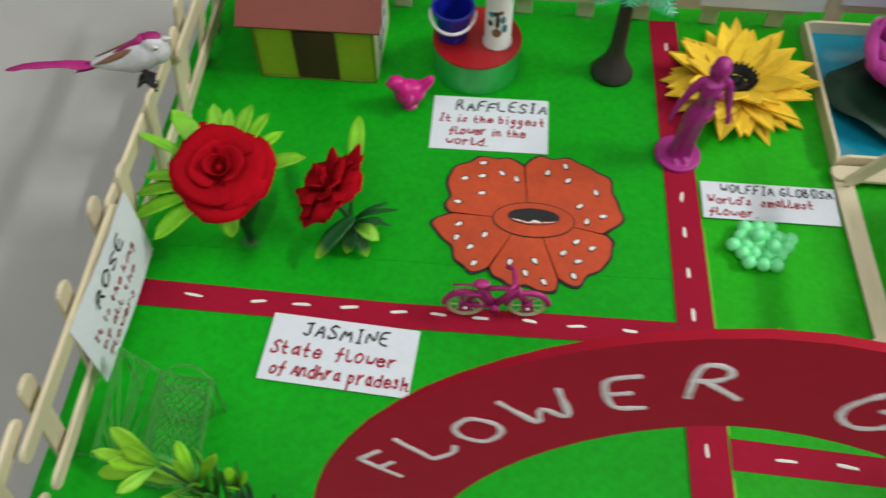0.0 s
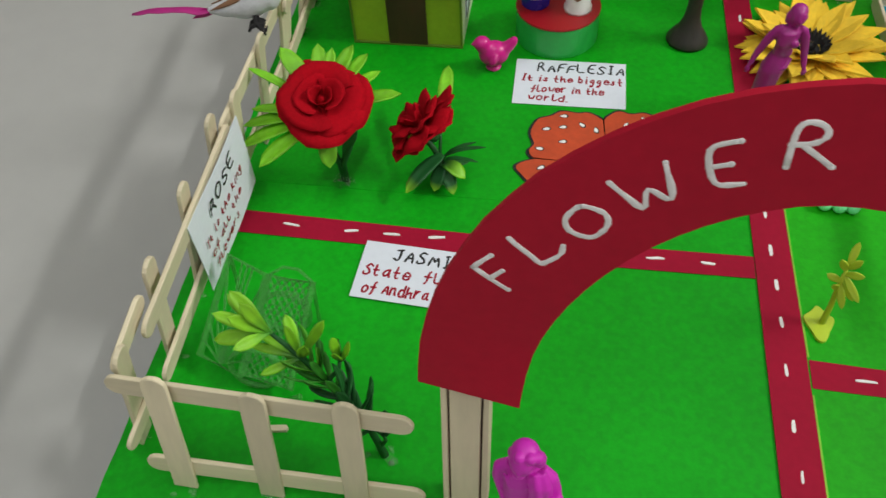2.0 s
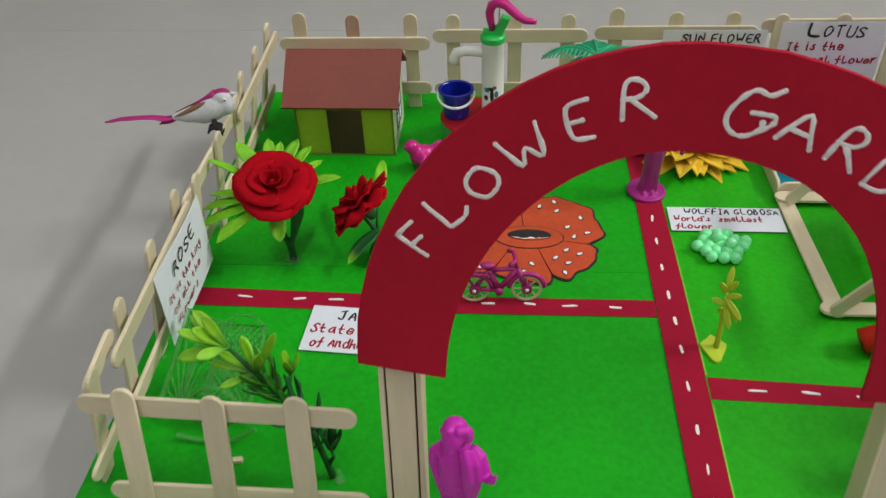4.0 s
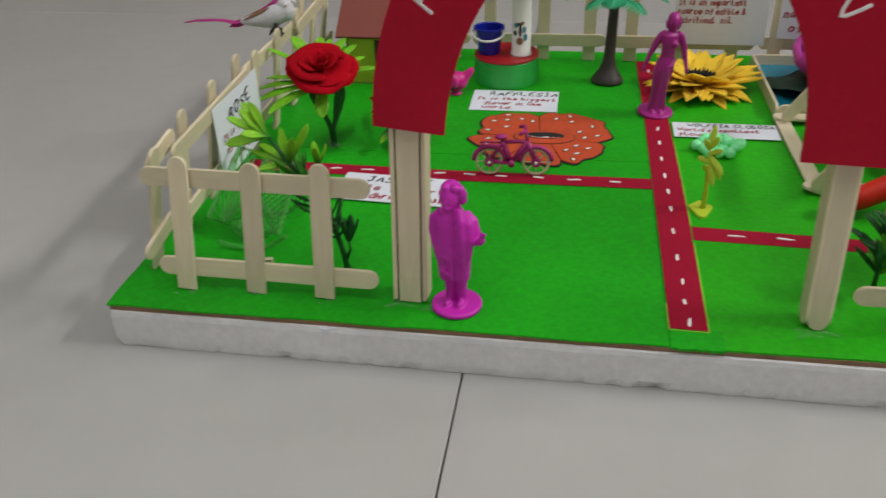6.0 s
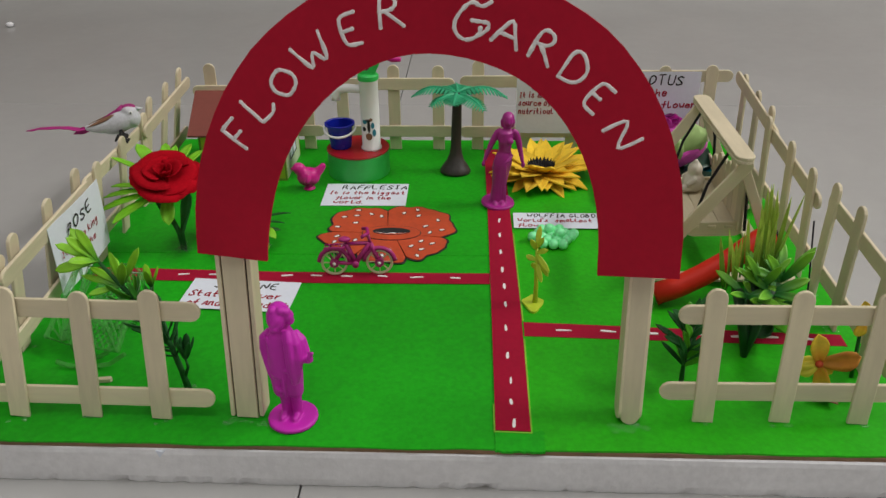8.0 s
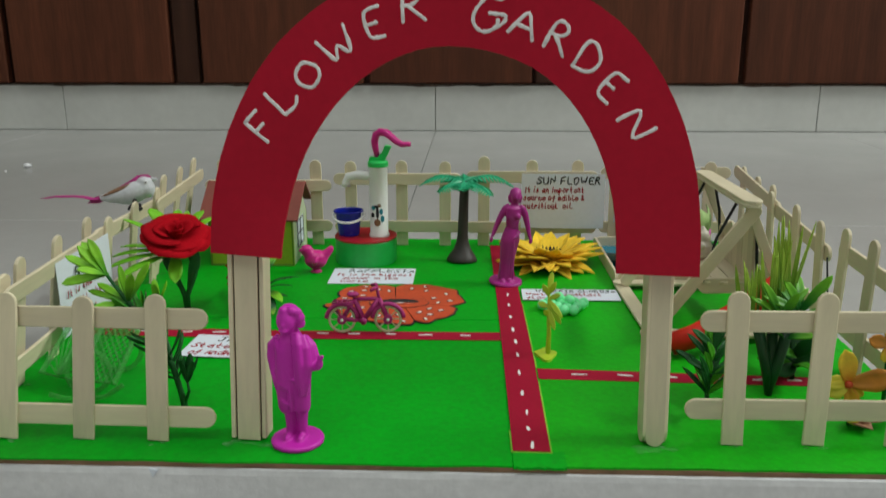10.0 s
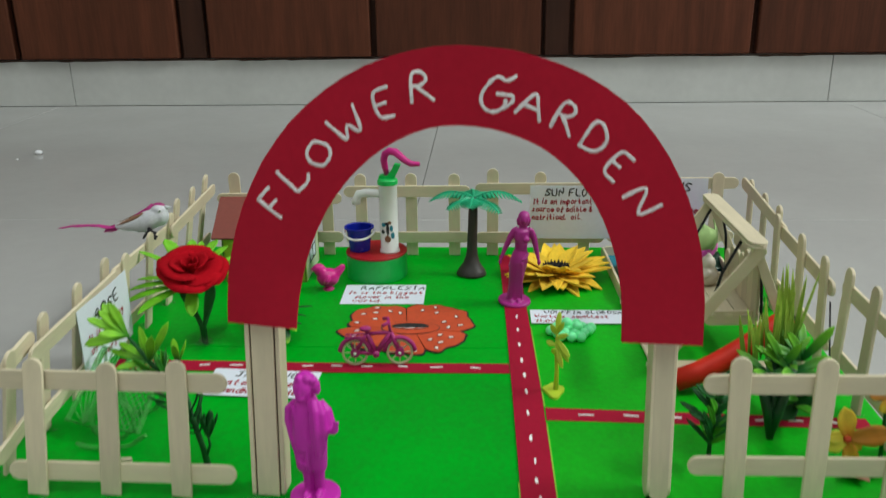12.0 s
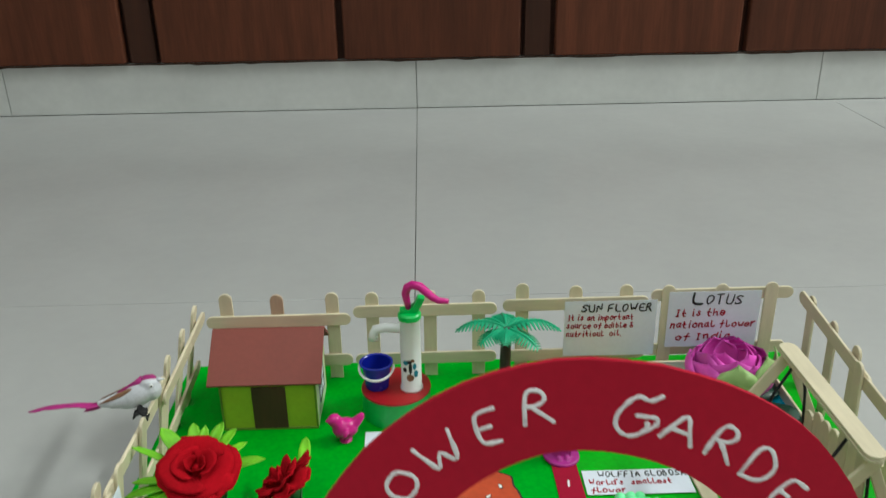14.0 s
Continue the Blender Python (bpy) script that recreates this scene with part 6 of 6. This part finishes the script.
for x, y, r, turn in ((3.985, 3.13, 0.33, 0.4), (4.3, 2.92, 0.24, 2.0), (4.36, 3.42, 0.22, 4.0)):
    bm = bmesh.new()
    prof = [(r * (1 + 0.06 * math.sin(3 * a + turn)) * (0.55 if abs(a) < 0.06 else 1), a + turn) for a in (math.pi * (k - 20) / 20 for k in range(40))]
    ctr = bm.verts.new((0, 0, 0.012))
    ringv = [bm.verts.new((q * 0.55 * math.cos(a), q * 0.55 * math.sin(a), 0.02)) for q, a in prof]
    ring2 = [bm.verts.new((q * math.cos(a), q * math.sin(a), 0.035 + 0.03 * math.sin(2 * a) + 0.02 * math.sin(5 * a))) for q, a in prof]
    for k in range(40):
        bm.faces.new((ctr, ringv[k], ringv[(k + 1) % 40]))
        bm.faces.new((ringv[k], ring2[k], ring2[(k + 1) % 40], ringv[(k + 1) % 40]))
    pad = part("lily_pad", bm, M_LILY, smooth=True, solid=0.006, m=place(x, y, TOP + 0.045))
    tagged(pad, "dark green wavy lily pad on the pond", "lily pad", "lily pads")

# ---- swing ----
swing = thing("toy_swing", "craft stick garden swing with a bench hung on black strings", "toy swing", place(4.2, 2.05, TOP))
yn, yf, zb = 1.47, 2.56, 1.125
for a, b, f in (((3.66, 2.67, TOP + 0.02), (3.705, 1.52, TOP + 0.02), (0, 0, 1)), ((3.60, 2.585, TOP + 0.042), (4.66, 2.585, TOP + 0.042), (0, 0, 1)), ((3.61, 1.56, TOP + 0.042), (4.66, 1.56, TOP + 0.042), (0, 0, 1)), ((4.54, 2.66, TOP + 0.02), (4.56, 1.5, TOP + 0.02), (0, 0, 1))):
    wstick("base_bar", swing, a, b, f)
for y in (yn, yf):
    s = 1 if y == yn else -1
    wstick("leg", swing, (3.66, y + 0.05 * s, TOP + 0.05), (4.235, y, zb + 0.005), (0, 1, 0), width=0.08)
    wstick("leg", swing, (4.55, y + 0.05 * s, TOP + 0.05), (4.185, y + 0.024 * s, zb + 0.005), (0, 1, 0), width=0.06)
for k in range(2):
    wstick("beam", swing, (4.188 + 0.004 * k, 1.41, 1.138 + 0.022 * k), (4.198, 2.625, 1.105 + 0.022 * k), (0, 0, 1), width=0.115)
for k in range(3):
    wstick("seat_slat", swing, (4.03 + 0.105 * k, 1.68, 0.59), (4.03 + 0.105 * k, 2.40, 0.59), (0, 0, 1))
for y in (1.70, 2.38):
    wstick("seat_side", swing, (3.98, y, 0.565), (4.33, y, 0.575), (0, 1, 0))
for k in range(7):
    y = 1.70 + 0.104 * k
    wstick("back_slat", swing, (4.30, y, 0.56), (4.285 + 0.004 * (k % 2), y, 0.985 - 0.028 * k + 0.014 * (k % 3)), (1, 0, 0.02), width=0.108)
for xa, xb in ((4.175, 4.0), (4.235, 4.315)):
    for y in ((1.68, 2.40) if xa < 4.2 else (1.625, 2.45)):
        bm = bmesh.new()
        tube(bm, [(xa, y, 1.118), ((xa + xb) / 2 + (0.02 if xa > 4.2 else -0.02), y + 0.006, 0.88), (xb, y - 0.008, 0.60)], 0.0095, 6)
        part("string", bm, M_STRING, swing, "black hanging string", m=rel(swing), smooth=True)


def sitter(bm):
    blob(bm, (0, 0, 0.07), (0.075, 0.08, 0.075))
    blob(bm, (0, 0, 0.155), (0.05, 0.055, 0.055))
    blob(bm, (0, 0, 0.2), (0.022, 0.022, 0.03))
    for y in (-0.04, 0.04):
        tube(bm, [(-0.03, y, 0.04), (-0.11, y, 0.03), (-0.125, y, -0.02)], [0.03, 0.025, 0.018], 10)
        tube(bm, [(0, y * 1.6, 0.11), (-0.06, y * 1.8, 0.07)], [0.022, 0.016], 10)


figurine("toy_sitter", "small ivory plastic toy sitting on the swing bench", place(4.12, 2.2, 0.602), M_TOY, sitter)

# ---- slide ----
slide = thing("toy_slide", "red plastic half-tube slide on the green paper", "toy slide", place(4.1, 1.3, TOP))
bm = bmesh.new()
line = [V(p) for p in ((3.735, 1.285, 0.336), (3.87, 1.295, 0.385), (4.0, 1.31, 0.453), (4.18, 1.34, 0.56), (4.29, 1.37, 0.635), (4.35, 1.39, 0.668), (4.41, 1.4, 0.68))]
tube(bm, line, 0.067, 24)
part("tube", bm, M_SLIDE, slide, "red plastic tube", m=rel(slide), smooth=True)
# the end is closed; a black plug paints the shade inside the tube
bm = bmesh.new()
tube(bm, [line[-1] - V((0.008, 0.002, 0)), line[-1] + V((0.012, 0.003, 0.002))], 0.055, 20)
part("end_opening", bm, M_BLACK, slide, "black plug coloured as the shaded inside of the tube", m=rel(slide))
wstick("support", slide, (4.36, 1.4, TOP), (4.36, 1.4, 0.61), (0, -1, 0), cut=True)

# ---- leafy plants beside the east fence ----
def leaf_cluster(name, label, at, stems, leaves, blades, seed, leaf_mats):
    ob = thing(name, label, "artificial plant", at)
    rg = random.Random(seed)
    for pts, r in stems:
        bm = bmesh.new()
        tube(bm, pts, r, 8)
        part("stem", bm, M_STALK, ob, "dark green stem", smooth=True)
    for centre, count, el0, el1, L, w in leaves:
        for k in range(count):
            a = 2 * math.pi * (k + rg.uniform(-0.3, 0.3)) / count
            el = rg.uniform(el0, el1)
            bm = bmesh.new()
            leaf(bm, centre, (math.cos(a), math.sin(a), math.tan(radians(el))), L * rg.uniform(0.8, 1.15), w * rg.uniform(0.8, 1.15), 0.25, 0.3, (0, -0.7, 0.7), 0.6, blunt=0.5)
            part("leaf", bm, leaf_mats[k % len(leaf_mats)], ob, smooth=True, solid=0.006)
    for base_p, count, L, leanx in blades:
        for k in range(count):
            b = V(base_p) + V((rg.uniform(-0.045, 0.045), rg.uniform(-0.04, 0.04), 0))
            d = V((rg.gauss(leanx, 0.09), rg.gauss(0, 0.08), 1))
            bm = bmesh.new()
            leaf(bm, b, d, L * rg.uniform(0.65, 1.1), 0.026, rg.uniform(-0.06, 0.14), 0.3, up=(rg.gauss(0, 0.5), -1, 0.1), point=0.6)
            part("blade", bm, M_BLADE, ob, smooth=True, solid=0.004)
    return ob


leaf_cluster("artificial_plant", "bushy plastic plant with lime leaves and grass blades", place(4.14, 0.77, TOP),
             [([(0, 0, -0.002), (-0.02, 0.01, 0.15), (-0.08, 0.05, 0.4)], [0.016, 0.028, 0.03]), ([(0, 0, -0.002), (0.03, 0.01, 0.15), (0.1, 0.06, 0.4)], [0.016, 0.03, 0.034]), ([(0.005, 0, -0.002), (0.01, 0.04, 0.2), (0.02, 0.1, 0.44)], [0.016, 0.03, 0.03])],
             [((-0.03, 0.04, 0.36), 5, 20, 55, 0.2, 0.046), ((0.1, 0.05, 0.38), 6, 5, 45, 0.26, 0.054), ((0.05, 0.08, 0.40), 6, 35, 65, 0.23, 0.046), ((0.15, 0.09, 0.43), 6, 25, 60, 0.26, 0.054), ((0.06, 0.04, 0.31), 6, 25, 55, 0.17, 0.042)],
             [((-0.09, 0.13, 0.34), 6, 0.34, -0.08), ((0.09, 0.2, 0.38), 18, 0.5, 0.0), ((0.02, 0.18, 0.38), 6, 0.34, 0.02)], 41, (M_PLANT,))
leaf_cluster("artificial_plant", "small dark green plastic sprig beside the fence", place(3.745, 0.515, TOP),
             [([(0, 0, -0.002), (0.0, 0.0, 0.12), (0.022, 0.012, 0.36)], [0.014, 0.012, 0.008])],
             [((0, 0, 0.12), 6, 35, 60, 0.19, 0.032), ((0.006, 0, 0.17), 6, 35, 65, 0.18, 0.034), ((0.01, 0, 0.23), 7, 35, 65, 0.18, 0.036), ((0.012, 0.01, 0.29), 7, 40, 75, 0.17, 0.04), ((0.02, 0.012, 0.35), 5, 50, 80, 0.16, 0.042)], [], 43, (M_DARKLEAF, M_DARKLEAF, M_LEAF))
leaf_cluster("artificial_plant", "low dark green plastic leaves beside the fence", place(4.34, 0.98, TOP),
             [([(0, 0, -0.002), (0, 0, 0.1)], [0.014, 0.01])], [((0, 0, 0.08), 8, 10, 50, 0.2, 0.08), ((0, 0, 0.14), 6, 20, 60, 0.18, 0.08)], [], 47, (M_LEAF, M_DARKLEAF))
bm = bmesh.new()
tube(bm, [(0.03, 0, 0), (0.0, 0, 0.3), (-0.04, 0.01, 0.66)], 0.0048, 6)
tagged(part("wire_stem", bm, M_STRING, smooth=True, m=place(4.555, 1.12, TOP)), "thin dark wire stem standing near the fence", "wire")

yf_ob = thing("artificial_orchid", "yellow and orange plastic flower behind the fence", "artificial flower", place(4.425, 0.44, TOP))
bm = bmesh.new()
tube(bm, [(0, 0, -0.002), (-0.02, 0.0, 0.12), (-0.05, -0.03, 0.235)], [0.012, 0.011, 0.01], 8)
part("stem", bm, M_DARKLEAF, yf_ob, smooth=True)
for az, L, w, mt in ((103, 0.185, 0.1, M_AMBER), (14, 0.2, 0.125, M_RUST), (-78, 0.22, 0.1, M_AMBER), (172, 0.11, 0.085, M_LIP), (205, 0.12, 0.1, M_LIP), (-40, 0.1, 0.05, M_AMBER)):
    bm = bmesh.new()
    leaf(bm, (-0.05, -0.04, 0.242), (math.cos(radians(az)), -0.25, math.sin(radians(az))), L, w, 0.15, 0.35, up=(0, -1, 0.1), point=0.6, blunt=0.6)
    part("petal", bm, mt, yf_ob, smooth=True, solid=0.006)
bm = bmesh.new()
blob(bm, (-0.053, -0.058, 0.24), (0.02, 0.02, 0.02), seg=10)
part("centre", bm, M_ORANGE, yf_ob, smooth=True)
for az, L in ((-10, 0.15), (-60, 0.13)):
    bm = bmesh.new()
    leaf(bm, (0, 0, 0.03), (math.cos(radians(az)), math.sin(radians(az)), 0.12), L, 0.11, 0.1, 0.2)
    part("leaf", bm, M_BROWN, yf_ob, "brown fallen petal", smooth=True, solid=0.006)

bloom = thing("artificial_orchid", "small amber plastic flower near the fence corner", "artificial flower", place(4.66, 0.6, TOP))
bm = bmesh.new()
tube(bm, [(0, 0, -0.002), (-0.01, 0.0, 0.2), (-0.02, 0.0, 0.36)], [0.011, 0.010, 0.008], 8)
part("stem", bm, M_DARKLEAF, bloom, smooth=True)
for az, L, w, mt in ((100, 0.12, 0.06, M_AMBER), (165, 0.11, 0.08, M_RUST), (-100, 0.1, 0.07, M_AMBER), (20, 0.1, 0.07, M_RUST)):
    bm = bmesh.new()
    leaf(bm, (-0.02, -0.01, 0.37), (math.cos(radians(az)), -0.2, math.sin(radians(az))), L, w, 0.15, 0.35, up=(0, -1, 0.1), point=0.6, blunt=0.6)
    part("petal", bm, mt, bloom, smooth=True, solid=0.006)
